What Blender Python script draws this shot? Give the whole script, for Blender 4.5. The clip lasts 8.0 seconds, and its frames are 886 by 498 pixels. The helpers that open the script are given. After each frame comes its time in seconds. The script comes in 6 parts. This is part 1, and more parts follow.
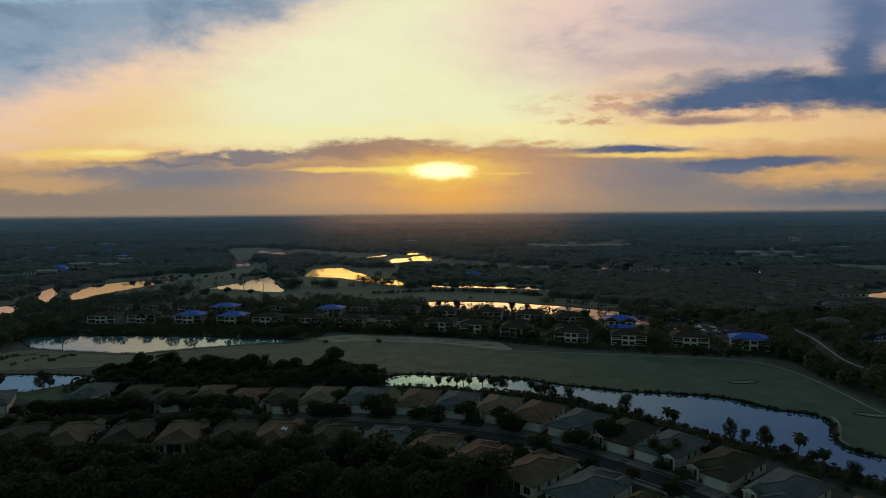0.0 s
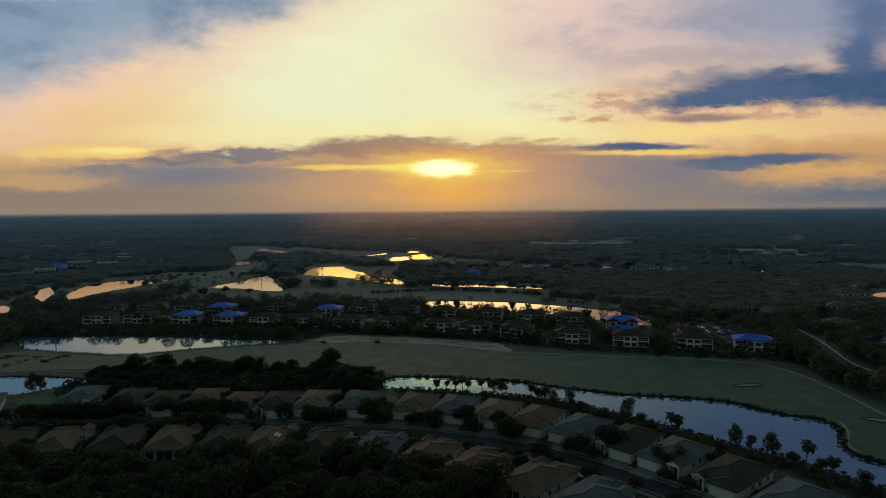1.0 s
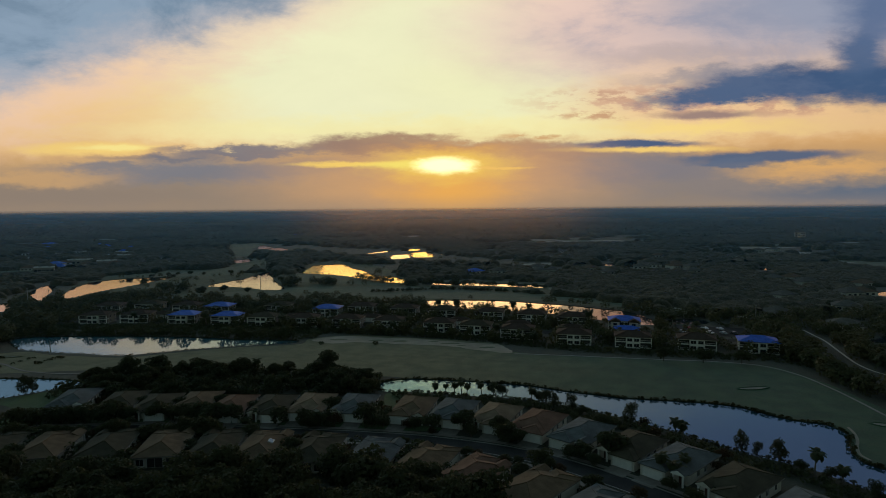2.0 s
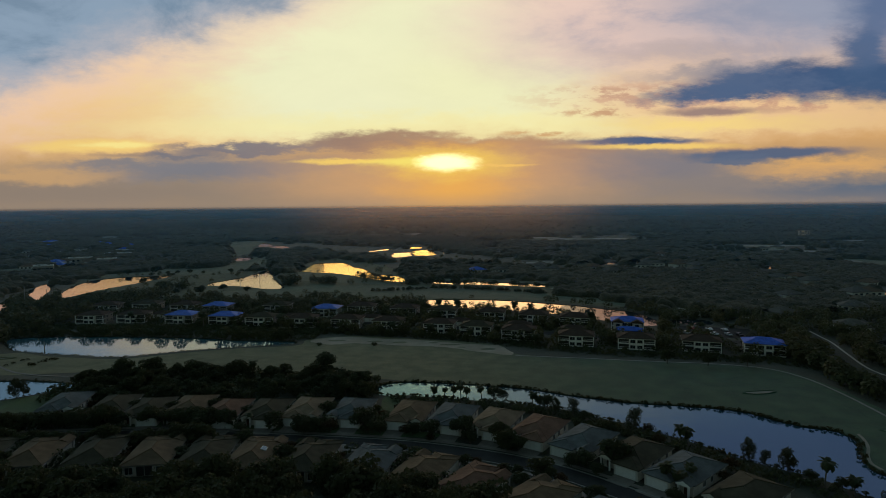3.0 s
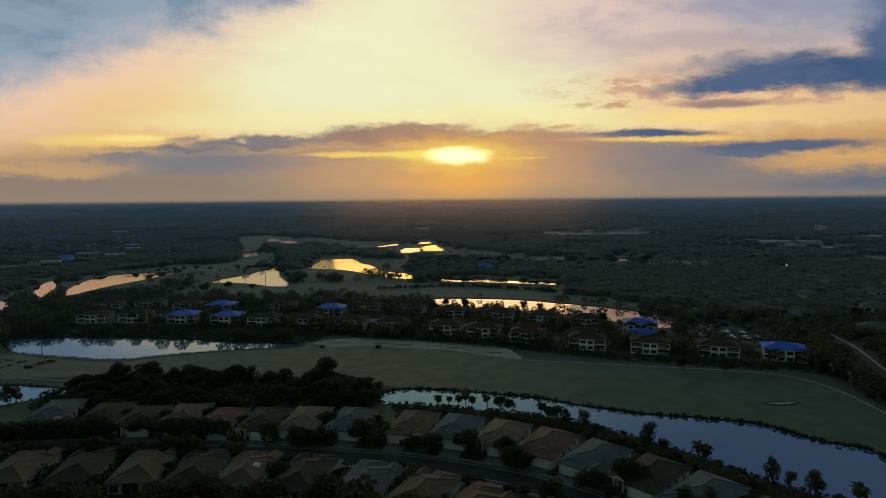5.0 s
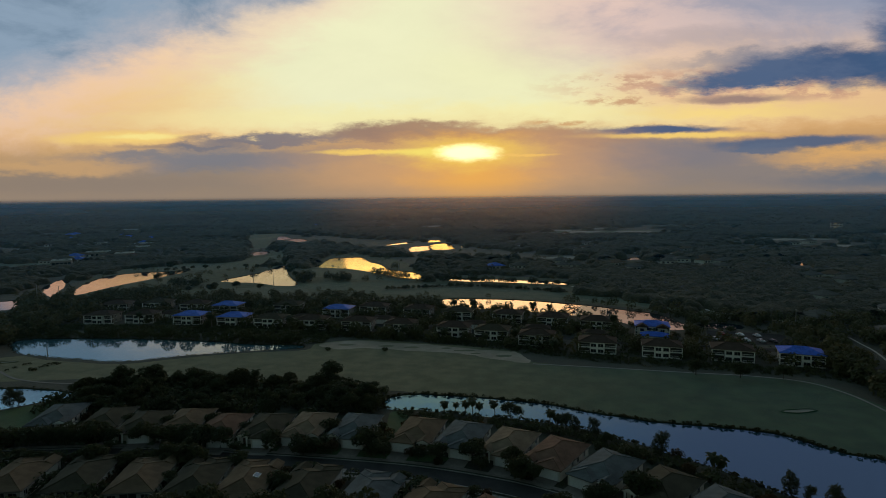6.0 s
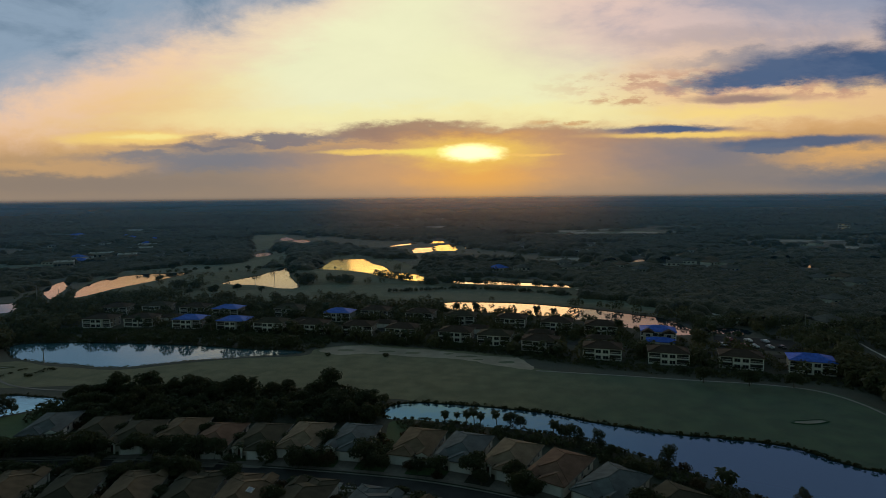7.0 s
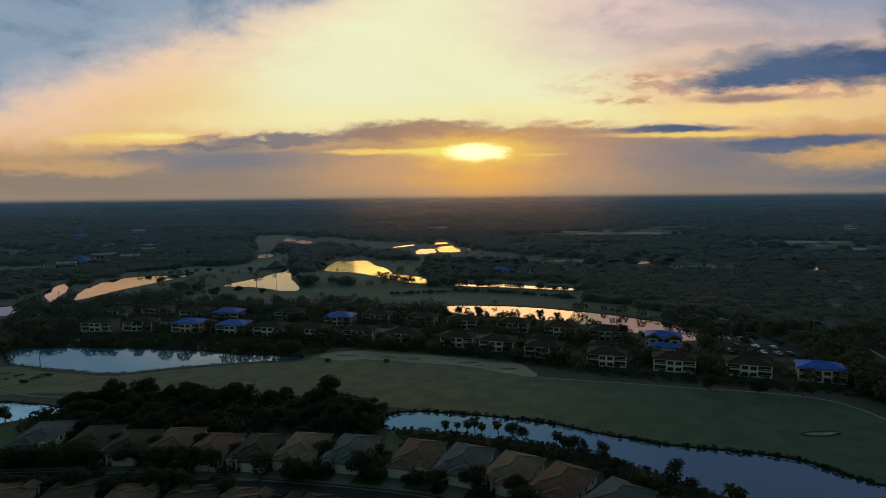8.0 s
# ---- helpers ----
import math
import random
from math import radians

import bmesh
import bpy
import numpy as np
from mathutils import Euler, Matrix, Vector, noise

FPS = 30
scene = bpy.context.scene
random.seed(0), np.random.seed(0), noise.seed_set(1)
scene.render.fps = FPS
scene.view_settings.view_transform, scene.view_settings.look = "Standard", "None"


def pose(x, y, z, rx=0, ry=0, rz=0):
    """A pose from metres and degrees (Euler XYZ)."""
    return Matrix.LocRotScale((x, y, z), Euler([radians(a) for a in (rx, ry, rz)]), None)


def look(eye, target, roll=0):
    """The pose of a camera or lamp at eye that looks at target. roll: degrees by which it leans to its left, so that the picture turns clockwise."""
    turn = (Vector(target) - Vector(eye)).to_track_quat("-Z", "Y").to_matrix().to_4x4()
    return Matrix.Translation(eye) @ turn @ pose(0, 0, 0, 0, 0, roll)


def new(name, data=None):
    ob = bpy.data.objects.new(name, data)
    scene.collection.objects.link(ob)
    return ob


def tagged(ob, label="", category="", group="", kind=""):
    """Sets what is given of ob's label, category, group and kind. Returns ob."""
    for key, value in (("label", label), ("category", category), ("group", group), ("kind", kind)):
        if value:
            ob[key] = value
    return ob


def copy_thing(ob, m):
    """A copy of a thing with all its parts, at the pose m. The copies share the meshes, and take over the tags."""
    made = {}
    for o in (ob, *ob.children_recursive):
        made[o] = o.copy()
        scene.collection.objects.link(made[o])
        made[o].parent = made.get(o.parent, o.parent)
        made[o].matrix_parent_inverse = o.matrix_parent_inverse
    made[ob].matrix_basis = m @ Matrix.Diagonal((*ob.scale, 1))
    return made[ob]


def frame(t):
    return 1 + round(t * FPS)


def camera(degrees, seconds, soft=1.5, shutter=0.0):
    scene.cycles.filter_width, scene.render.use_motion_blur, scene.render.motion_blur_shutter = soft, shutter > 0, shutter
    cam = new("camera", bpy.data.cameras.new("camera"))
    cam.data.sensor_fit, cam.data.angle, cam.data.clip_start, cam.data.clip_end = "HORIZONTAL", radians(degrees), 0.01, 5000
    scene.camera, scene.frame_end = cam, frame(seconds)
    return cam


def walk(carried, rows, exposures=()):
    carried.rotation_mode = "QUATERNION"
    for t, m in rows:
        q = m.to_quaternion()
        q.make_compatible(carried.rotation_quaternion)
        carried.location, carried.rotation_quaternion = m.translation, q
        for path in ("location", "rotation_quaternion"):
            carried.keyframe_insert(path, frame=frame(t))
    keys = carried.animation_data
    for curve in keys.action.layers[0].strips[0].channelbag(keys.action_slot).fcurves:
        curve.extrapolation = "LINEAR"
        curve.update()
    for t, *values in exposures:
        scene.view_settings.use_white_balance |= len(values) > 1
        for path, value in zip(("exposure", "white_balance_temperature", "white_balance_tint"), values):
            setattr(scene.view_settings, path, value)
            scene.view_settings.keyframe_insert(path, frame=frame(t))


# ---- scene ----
cam = camera(73.7, 8.0, soft=0.7)
PATH = [
    (0, (-4.109, -4.027, 62.254), (-4.106, -2.031, 62.137), -0.5),
    (0.5, (-3.570, -1.755, 62.616), (-3.569, 0.241, 62.495), -0.5),
    (1, (-3.134, 0.480, 62.929), (-3.135, 2.476, 62.804), -0.5),
    (1.5, (-2.682, 2.597, 63.334), (-2.685, 4.593, 63.204), -0.5),
    (3, (-1.101, 9.510, 64.653), (-1.115, 11.504, 64.509), -0.5),
    (3.5, (-0.527, 11.802, 65.199), (-0.544, 13.796, 65.049), -0.5),
    (4, (-0.108, 14.120, 65.779), (-0.128, 16.114, 65.623), -0.5),
    (4.5, (0.379, 16.567, 66.379), (0.347, 18.561, 66.218), -0.5),
    (6, (1.878, 23.457, 68.415), (1.794, 25.448, 68.239), -0.6),
    (6.5, (2.495, 25.993, 69.002), (2.403, 27.983, 68.826), -0.6),
    (7, (2.856, 28.364, 69.754), (2.757, 30.353, 69.578), -0.6),
    (7.5, (3.371, 30.868, 70.464), (3.264, 32.858, 70.287), -0.6),
    (8, (3.792, 32.809, 71.352), (3.679, 34.798, 71.175), -0.6),
]
walk(cam, [(t, look(eye, target, roll)) for t, eye, target, roll in PATH])

# ---------------------------------------------------------------- sky and sun
def lin(r, g, b):
    """Display colour (0 to 255) as linear light."""
    out = []
    for c in (r, g, b):
        c /= 255
        out.append(c / 12.92 if c <= 0.04045 else ((c + 0.055) / 1.055) ** 2.4)
    return (*out, 1.0)


class Nodes:
    """Short hand for wiring a node tree."""

    def __init__(self, tree):
        self.tree = tree
        tree.nodes.clear()

    def put(self, socket, value):
        if value is None:
            return
        if isinstance(value, bpy.types.NodeSocket):
            self.tree.links.new(value, socket)
        else:
            socket.default_value = value

    def math(self, op, a, b=None, c=None, clamp=False):
        n = self.tree.nodes.new("ShaderNodeMath")
        n.operation, n.use_clamp = op, clamp
        for s, v in zip(n.inputs, (a, b, c)):
            self.put(s, v)
        return n.outputs[0]

    def ramp01(self, value, lo, hi, a=0.0, b=1.0):
        n = self.tree.nodes.new("ShaderNodeMapRange")
        n.interpolation_type = "SMOOTHSTEP"
        for s, v in zip(n.inputs, (value, lo, hi, a, b)):
            self.put(s, v)
        return n.outputs[0]

    def mix(self, fac, a, b, how="MIX"):
        n = self.tree.nodes.new("ShaderNodeMix")
        n.data_type, n.blend_type = "RGBA", how
        self.put(n.inputs[0], fac)
        self.put(n.inputs[6], a)
        self.put(n.inputs[7], b)
        return n.outputs[2]

    def join(self, x, y, z=0.0):
        n = self.tree.nodes.new("ShaderNodeCombineXYZ")
        for s, v in zip(n.inputs, (x, y, z)):
            self.put(s, v)
        return n.outputs[0]

    def split(self, v):
        n = self.tree.nodes.new("ShaderNodeSeparateXYZ")
        self.put(n.inputs[0], v)
        return n.outputs

    def noise(self, vec, scale, detail=4.0, rough=0.55, distortion=0.0):
        n = self.tree.nodes.new("ShaderNodeTexNoise")
        self.put(n.inputs["Vector"], vec)
        n.inputs["Scale"].default_value = scale
        n.inputs["Detail"].default_value = detail
        n.inputs["Roughness"].default_value = rough
        n.inputs["Distortion"].default_value = distortion
        return n.outputs

    def colours(self, value, stops):
        n = self.tree.nodes.new("ShaderNodeValToRGB")
        self.put(n.inputs[0], value)
        el = n.color_ramp.elements
        while len(el) < len(stops):
            el.new(0.5)
        for e, (p, c) in zip(el, stops):
            e.position, e.color = p, c
        return n.outputs[0]


SUN_RISE = 4.35  # degrees above the horizon, straight ahead (+y)

world = bpy.data.worlds.new("sunrise_sky")
scene.world = world
world.use_nodes = True
k = Nodes(world.node_tree)
way = k.tree.nodes.new("ShaderNodeTexCoord").outputs["Generated"]
dx, dy, dz = k.split(way)
ahead = k.math("MAXIMUM", dy, 0.03)
u0, v0 = k.math("DIVIDE", dx, ahead), k.math("DIVIDE", dz, ahead)
# cloud edges wander by two scales of flattened noise
big = k.split(k.noise(k.join(k.math("MULTIPLY", u0, 4.5), k.math("MULTIPLY", v0, 12.0)), 1.0, 6.0, 0.6)[1])
fine = k.split(k.noise(k.join(k.math("MULTIPLY", u0, 20.0), k.math("MULTIPLY", v0, 55.0), 3.7), 1.0, 6.0, 0.65)[1])


def drift(base, a, wa, b, wb):
    s = k.math("MULTIPLY_ADD", k.math("SUBTRACT", a, 0.5), wa, base)
    return k.math("MULTIPLY_ADD", k.math("SUBTRACT", b, 0.5), wb, s)


u = drift(u0, big[0], 0.11, fine[0], 0.06)
v = drift(v0, big[1], 0.030, fine[1], 0.040)
v_thin = drift(v0, big[1], 0.006, fine[1], 0.014)


def cloud(cu, cv, a, b, soft, tilt=0.0, thin=False):
    """A soft flattened patch of sky round the direction (cu, cv)."""
    vv = v_thin if thin else v
    du = k.math("SUBTRACT", u, cu)
    dv = k.math("SUBTRACT", k.math("MULTIPLY_ADD", du, -tilt, vv), cv)
    e = k.math("POWER", k.math("ABSOLUTE", k.math("DIVIDE", du, a)), 2.0)
    f = k.math("POWER", k.math("ABSOLUTE", k.math("DIVIDE", dv, b)), 2.0)
    return k.ramp01(k.math("SQRT", k.math("ADD", e, f)), 1 - soft, 1 + soft, 1.0, 0.0)


tone = k.colours(k.math("MULTIPLY", v0, 0.5), [
    (0.0, lin(152, 130, 112)), (0.025, lin(162, 134, 110)), (0.055, lin(216, 162, 106)),
    (0.10, lin(233, 186, 130)), (0.165, lin(196, 176, 172)), (0.20, lin(164, 190, 224)), (0.26, lin(136, 172, 222)), (0.42, lin(130, 168, 212)),
    (0.62, lin(110, 144, 158)), (1.0, lin(86, 116, 116))])
def vault(low, mid):
    return k.colours(k.math("MULTIPLY", v0, 0.5), [(0.15, low), (0.25, mid), (0.42, mid), (0.62, lin(114, 148, 160)), (1.0, lin(91, 128, 123))])


# clear to the left, more cloud to the right
overhead = k.mix(k.ramp01(u0, -0.35, 0.45), vault(lin(190, 228, 255), lin(196, 232, 255)), vault(lin(148, 140, 174), lin(150, 142, 174)))
mottle = k.noise(k.join(k.math("MULTIPLY", u0, 4.0), k.math("MULTIPLY", v0, 9.0), 8.1), 1.0, 7.0, 0.62, 0.4)[0]


def lay(fac, colour, strength=1.0):
    global tone
    if strength != 1.0:
        fac = k.math("MULTIPLY", fac, strength)
    tone = k.mix(fac, tone, colour)


def times(*facs):
    out = facs[0]
    for f in facs[1:]:
        out = k.math("MULTIPLY", out, f)
    return out


aloft = times(k.ramp01(v, 0.085, 0.13), k.ramp01(v, 0.47, 0.37))
rag = k.ramp01(fine[2], 0.44, 0.60)
lay(times(cloud(-0.08, 0.1876, 0.612, 0.2008, 0.45), aloft), lin(246, 203, 150), 0.9)
lay(cloud(-0.53, 0.158, 0.306, 0.0669, 0.8), lin(243, 196, 140), 0.7)
# the bright heart above the sun
lay(times(cloud(-0.071, 0.2258, 0.402, 0.1816, 0.5), aloft), lin(250, 224, 166), 0.9)
lay(times(cloud(-0.085, 0.2307, 0.315, 0.1673, 0.42), aloft), lin(246, 238, 198))
lay(times(cloud(0.087, 0.2005, 0.163, 0.0813, 0.65), aloft), lin(246, 237, 192), 0.9)
# high grey veil, upper left, with a rosy edge
veil = k.math("SUBTRACT", k.math("MULTIPLY_ADD", k.math("SUBTRACT", mottle, 0.5), 0.16, v), k.math("MULTIPLY_ADD", u, 0.34, 0.412))
side_l = k.ramp01(u0, -0.02, -0.28)
lay(times(k.ramp01(veil, -0.08, 0.0), side_l), lin(246, 204, 186), 0.6)
lay(times(k.ramp01(veil, -0.02, 0.05), side_l), lin(176, 174, 186), 0.85)
lay(times(k.ramp01(veil, 0.01, 0.10), side_l), lin(136, 156, 180), 0.9)
lay(times(k.ramp01(veil, 0.0, 0.09), side_l, k.ramp01(mottle, 0.42, 0.66)), lin(108, 130, 154), 0.8)
# rose, mauve and grey, upper right
lay(cloud(0.273, 0.3165, 0.206, 0.086, 0.8), lin(248, 208, 196), 0.9)
lay(cloud(0.436, 0.2787, 0.315, 0.0765, 0.7), lin(222, 190, 184), 0.85)
lay(cloud(0.637, 0.3343, 0.249, 0.0717, 0.7), lin(146, 152, 176), 0.9)
lay(cloud(0.426, 0.252, 0.153, 0.0153, 0.8), lin(168, 154, 162), 0.6)
lay(times(cloud(0.493, 0.2973, 0.325, 0.086, 0.6), k.ramp01(mottle, 0.42, 0.64)), lin(150, 152, 174), 0.7)
# open sky above the cloud bank
lay(k.ramp01(v, 0.350, 0.388), overhead)
# pale gold light below the heart and below the dark cloud
lay(cloud(0.0, 0.1334, 0.449, 0.021, 0.7), lin(253, 236, 172), 0.75)
lay(cloud(0.522, 0.1652, 0.268, 0.044, 0.7), lin(248, 200, 152), 0.85)
lay(cloud(0.465, 0.1331, 0.172, 0.0105, 0.8), lin(254, 216, 132), 0.8)
lay(cloud(0.379, 0.2027, 0.105, 0.0382, 0.8), lin(238, 196, 164), 0.6)
# dark blue cloud, upper right, in several billows, with lit rags below it
lay(times(cloud(0.398, 0.1777, 0.22, 0.0249, 0.6, 0.0, True), rag), lin(216, 164, 138), 0.8)
lay(cloud(0.675, 0.1371, 0.143, 0.0172, 0.8), lin(238, 192, 142), 0.65)
lay(cloud(0.484, 0.2228, 0.134, 0.0105, 0.7, 0.05), lin(150, 142, 152), 0.7)
lay(cloud(0.457, 0.1896, 0.122, 0.0153, 0.5, 0.1), lin(80, 97, 130))
lay(cloud(0.527, 0.2014, 0.12, 0.0201, 0.5, 0.05), lin(70, 92, 128))
lay(cloud(0.627, 0.2006, 0.129, 0.0306, 0.5), lin(64, 87, 124))
lay(cloud(0.737, 0.2034, 0.096, 0.0402, 0.5), lin(64, 88, 124))
lay(cloud(0.689, 0.2526, 0.036, 0.0402, 0.6), lin(76, 97, 132), 0.95)
lay(cloud(0.723, 0.3192, 0.067, 0.0621, 0.8), lin(88, 106, 142), 0.9)
lay(times(cloud(0.618, 0.2054, 0.22, 0.0344, 0.6), k.ramp01(big[2], 0.46, 0.60)), lin(96, 110, 140), 0.5)
lay(times(cloud(0.288, 0.1863, 0.091, 0.0086, 0.6, 0.0, True), rag), lin(206, 160, 134), 0.8)
lay(times(cloud(0.259, 0.1531, 0.072, 0.0067, 0.6, 0.0, True), rag), lin(206, 154, 118), 0.85)
lay(cloud(0.441, 0.1534, 0.084, 0.0067, 0.6, 0.0, True), lin(150, 122, 120), 0.9)
lay(times(cloud(0.589, 0.1627, 0.081, 0.0096, 0.6, 0.0, True), rag), lin(200, 150, 128), 0.7)
# low deck
lay(cloud(0.0, 0.0511, 0.688, 0.0363, 0.5), lin(160, 137, 122), 0.85)
lay(cloud(-0.434, 0.0654, 0.229, 0.0182, 0.65), lin(122, 121, 132), 0.88)
lay(cloud(-0.568, 0.0743, 0.076, 0.0086, 0.6), lin(134, 126, 130), 0.8)
lay(cloud(-0.663, 0.0282, 0.402, 0.0229, 0.8), lin(142, 124, 113), 0.8)
lay(cloud(-0.711, 0.0592, 0.143, 0.0124, 0.7), lin(210, 162, 112), 0.75)
lay(cloud(0.302, 0.0648, 0.182, 0.0268, 0.6), lin(126, 120, 130), 0.85)
lay(cloud(0.627, 0.0591, 0.134, 0.0143, 0.55, 0.03), lin(232, 172, 104), 0.9)
lay(cloud(0.541, 0.0264, 0.287, 0.0268, 0.8), lin(130, 121, 124), 0.7)
lay(cloud(0.723, 0.0181, 0.182, 0.0163, 0.7), lin(92, 104, 124), 0.9)
lay(cloud(-0.597, 0.1061, 0.107, 0.0105, 0.5, 0.0, True), lin(250, 206, 124))
lay(cloud(-0.554, 0.1076, 0.059, 0.0048, 0.6, 0.0, True), lin(255, 228, 146), 0.9)
lay(cloud(-0.525, 0.0911, 0.072, 0.0033, 0.6, 0.0, True), lin(150, 128, 118), 0.7)
lay(cloud(-0.09, 0.1093, 0.129, 0.0163, 0.4), lin(146, 118, 108), 0.95)
lay(cloud(-0.157, 0.1022, 0.105, 0.0124, 0.45), lin(134, 113, 112), 0.9)
lay(cloud(-0.343, 0.0972, 0.124, 0.0086, 0.5), lin(114, 112, 126), 0.88)
lay(cloud(-0.448, 0.0876, 0.063, 0.0057, 0.6), lin(120, 116, 126), 0.9)
lay(cloud(0.092, 0.102, 0.105, 0.0134, 0.5), lin(152, 120, 106), 0.9)
lay(cloud(0.178, 0.0917, 0.096, 0.0124, 0.6), lin(134, 116, 120), 0.85)
lay(times(cloud(0.154, 0.1206, 0.057, 0.0048, 0.6, 0.0, True), rag), lin(206, 150, 104), 0.8)
lay(cloud(0.336, 0.097, 0.129, 0.0048, 0.6, 0.0, True), lin(252, 206, 116), 0.9)
lay(cloud(0.307, 0.1063, 0.111, 0.0062, 0.45, 0.0, True), lin(80, 94, 126))
lay(cloud(0.541, 0.0828, 0.134, 0.0086, 0.45, 0.03, True), lin(82, 97, 126), 0.95)
lay(cloud(0.469, 0.0738, 0.062, 0.0076, 0.55), lin(96, 106, 130), 0.9)
# the sun through a slot in the deck, its streak and its glow in the haze
lay(cloud(0.101, 0.0789, 0.124, 0.0344, 0.8), lin(198, 148, 112), 0.6)
lay(cloud(-0.013, 0.0436, 0.22, 0.0631, 0.9), lin(232, 168, 108), 0.7)
lay(cloud(0.008, 0.0291, 0.081, 0.044, 0.9), lin(248, 174, 78), 0.75)
lay(cloud(0.0, 0.0989, 0.086, 0.0096, 0.8), lin(222, 160, 92), 0.6)
lay(cloud(0.0, 0.0722, 0.096, 0.021, 0.8), lin(255, 206, 92), 0.85)
lay(cloud(-0.162, 0.0765, 0.075, 0.0038, 0.6, 0.0, True), lin(255, 208, 108), 0.9)
lay(cloud(-0.047, 0.0745, 0.081, 0.0067, 0.6, 0.0, True), lin(255, 224, 112))
lay(cloud(0.099, 0.0684, 0.043, 0.0021, 0.7, 0.0, True), lin(252, 194, 104), 0.85)
lay(cloud(0.0, 0.0727, 0.048, 0.0124, 0.5, 0.0, True), (1.6, 1.45, 0.70, 1))
tone = k.mix(1.0, tone, (0.95, 1.02, 1.0, 1), "MULTIPLY")
# grain of the cloud, then thick air on the horizon and the far land lost in it
tone = k.mix(k.ramp01(mottle, 0.3, 0.75, 0.0, 0.07), tone, lin(120, 110, 112))
lay(k.ramp01(v0, 0.03, 0.0), lin(152, 134, 118), 0.4)
hue = k.colours(k.math("MULTIPLY_ADD", u0, 0.5, 0.5), [
    (0.1, lin(36, 54, 74)), (0.36, lin(46, 56, 66)), (0.44, lin(76, 70, 62)), (0.5, lin(104, 84, 60)), (0.56, lin(74, 70, 64)), (0.64, lin(48, 56, 66)), (0.9, lin(44, 58, 82))])
lay(k.ramp01(v0, 0.006, -0.012), hue)
FRONT = times(k.ramp01(dy, -0.1, 0.5), k.ramp01(dz, 0.99, 0.6))
sky = k.tree.nodes.new("ShaderNodeTexSky")
sky.sky_type, sky.sun_disc = "NISHITA", False
sky.sun_elevation, sky.sun_rotation = radians(SUN_RISE), 0.0
sky.air_density, sky.dust_density = 1.0, 2.0
clear = k.mix(1.0, sky.outputs[0], (0.086, 0.099, 0.087, 1), "MULTIPLY")
# clear air overhead and behind, cloud and haze towards the sunrise
tone = k.mix(FRONT, clear, tone)
shade = k.tree.nodes.new("ShaderNodeBackground")
k.put(shade.inputs[0], tone)
shade.inputs[1].default_value = 1.0
k.tree.links.new(shade.outputs[0], k.tree.nodes.new("ShaderNodeOutputWorld").inputs[0])

sun = new("sun", bpy.data.lights.new("sun", "SUN"))
sun.data.energy, sun.data.angle, sun.data.color = 0.36, radians(24), (1.0, 0.62, 0.24)
sun.matrix_world = look((0, 0, 0), (0, -math.cos(radians(SUN_RISE)), -math.sin(radians(SUN_RISE))))


# ---------------------------------------------------------------- materials
def material(name, build):
    m = bpy.data.materials.new(name)
    m.use_nodes = True
    n = Nodes(m.node_tree)
    b = n.tree.nodes.new("ShaderNodeBsdfPrincipled")
    end = build(n, b) or b.outputs[0]
    n.tree.links.new(end, n.tree.nodes.new("ShaderNodeOutputMaterial").inputs[0])
    return m


def where(n, kind="Object"):
    return n.tree.nodes.new("ShaderNodeTexCoord").outputs[kind]


def place(n):
    return n.tree.nodes.new("ShaderNodeNewGeometry").outputs["Position"]


def island(n):
    return n.tree.nodes.new("ShaderNodeNewGeometry").outputs["Random Per Island"]


def each(n):
    return n.tree.nodes.new("ShaderNodeObjectInfo").outputs["Random"]


def relief(n, b, height, strength, distance):
    bump = n.tree.nodes.new("ShaderNodeBump")
    bump.inputs["Strength"].default_value, bump.inputs["Distance"].default_value = strength, distance
    n.put(bump.inputs["Height"], height)
    n.put(b.inputs["Normal"], bump.outputs[0])


def dim(c, f):
    return (c[0] * f, c[1] * f, c[2] * f, 1)


def plain(name, colour, rough=0.6, metal=0.0, vary=0.25, scale=1.2, bump=0.0, spec=0.5):
    """A weathered surface: grain and stains at two scales."""
    def build(n, b):
        p = where(n)
        stain, grain = n.noise(p, scale, 4)[0], n.noise(p, scale * 9, 3)[0]
        f = n.math("ADD", n.math("MULTIPLY", stain, 0.65), n.math("MULTIPLY", grain, 0.35))
        tint = n.mix(n.ramp01(f, 0.3, 0.7), dim(colour, 1 - vary), dim(colour, 1 + vary))
        n.put(b.inputs["Base Color"], tint)
        n.put(b.inputs["Roughness"], n.ramp01(grain, 0.2, 0.8, rough - 0.08, min(rough + 0.1, 1.0)))
        b.inputs["Metallic"].default_value = metal
        b.inputs["Specular IOR Level"].default_value = spec
        if bump:
            relief(n, b, grain, 0.6, bump)
    return material(name, build)


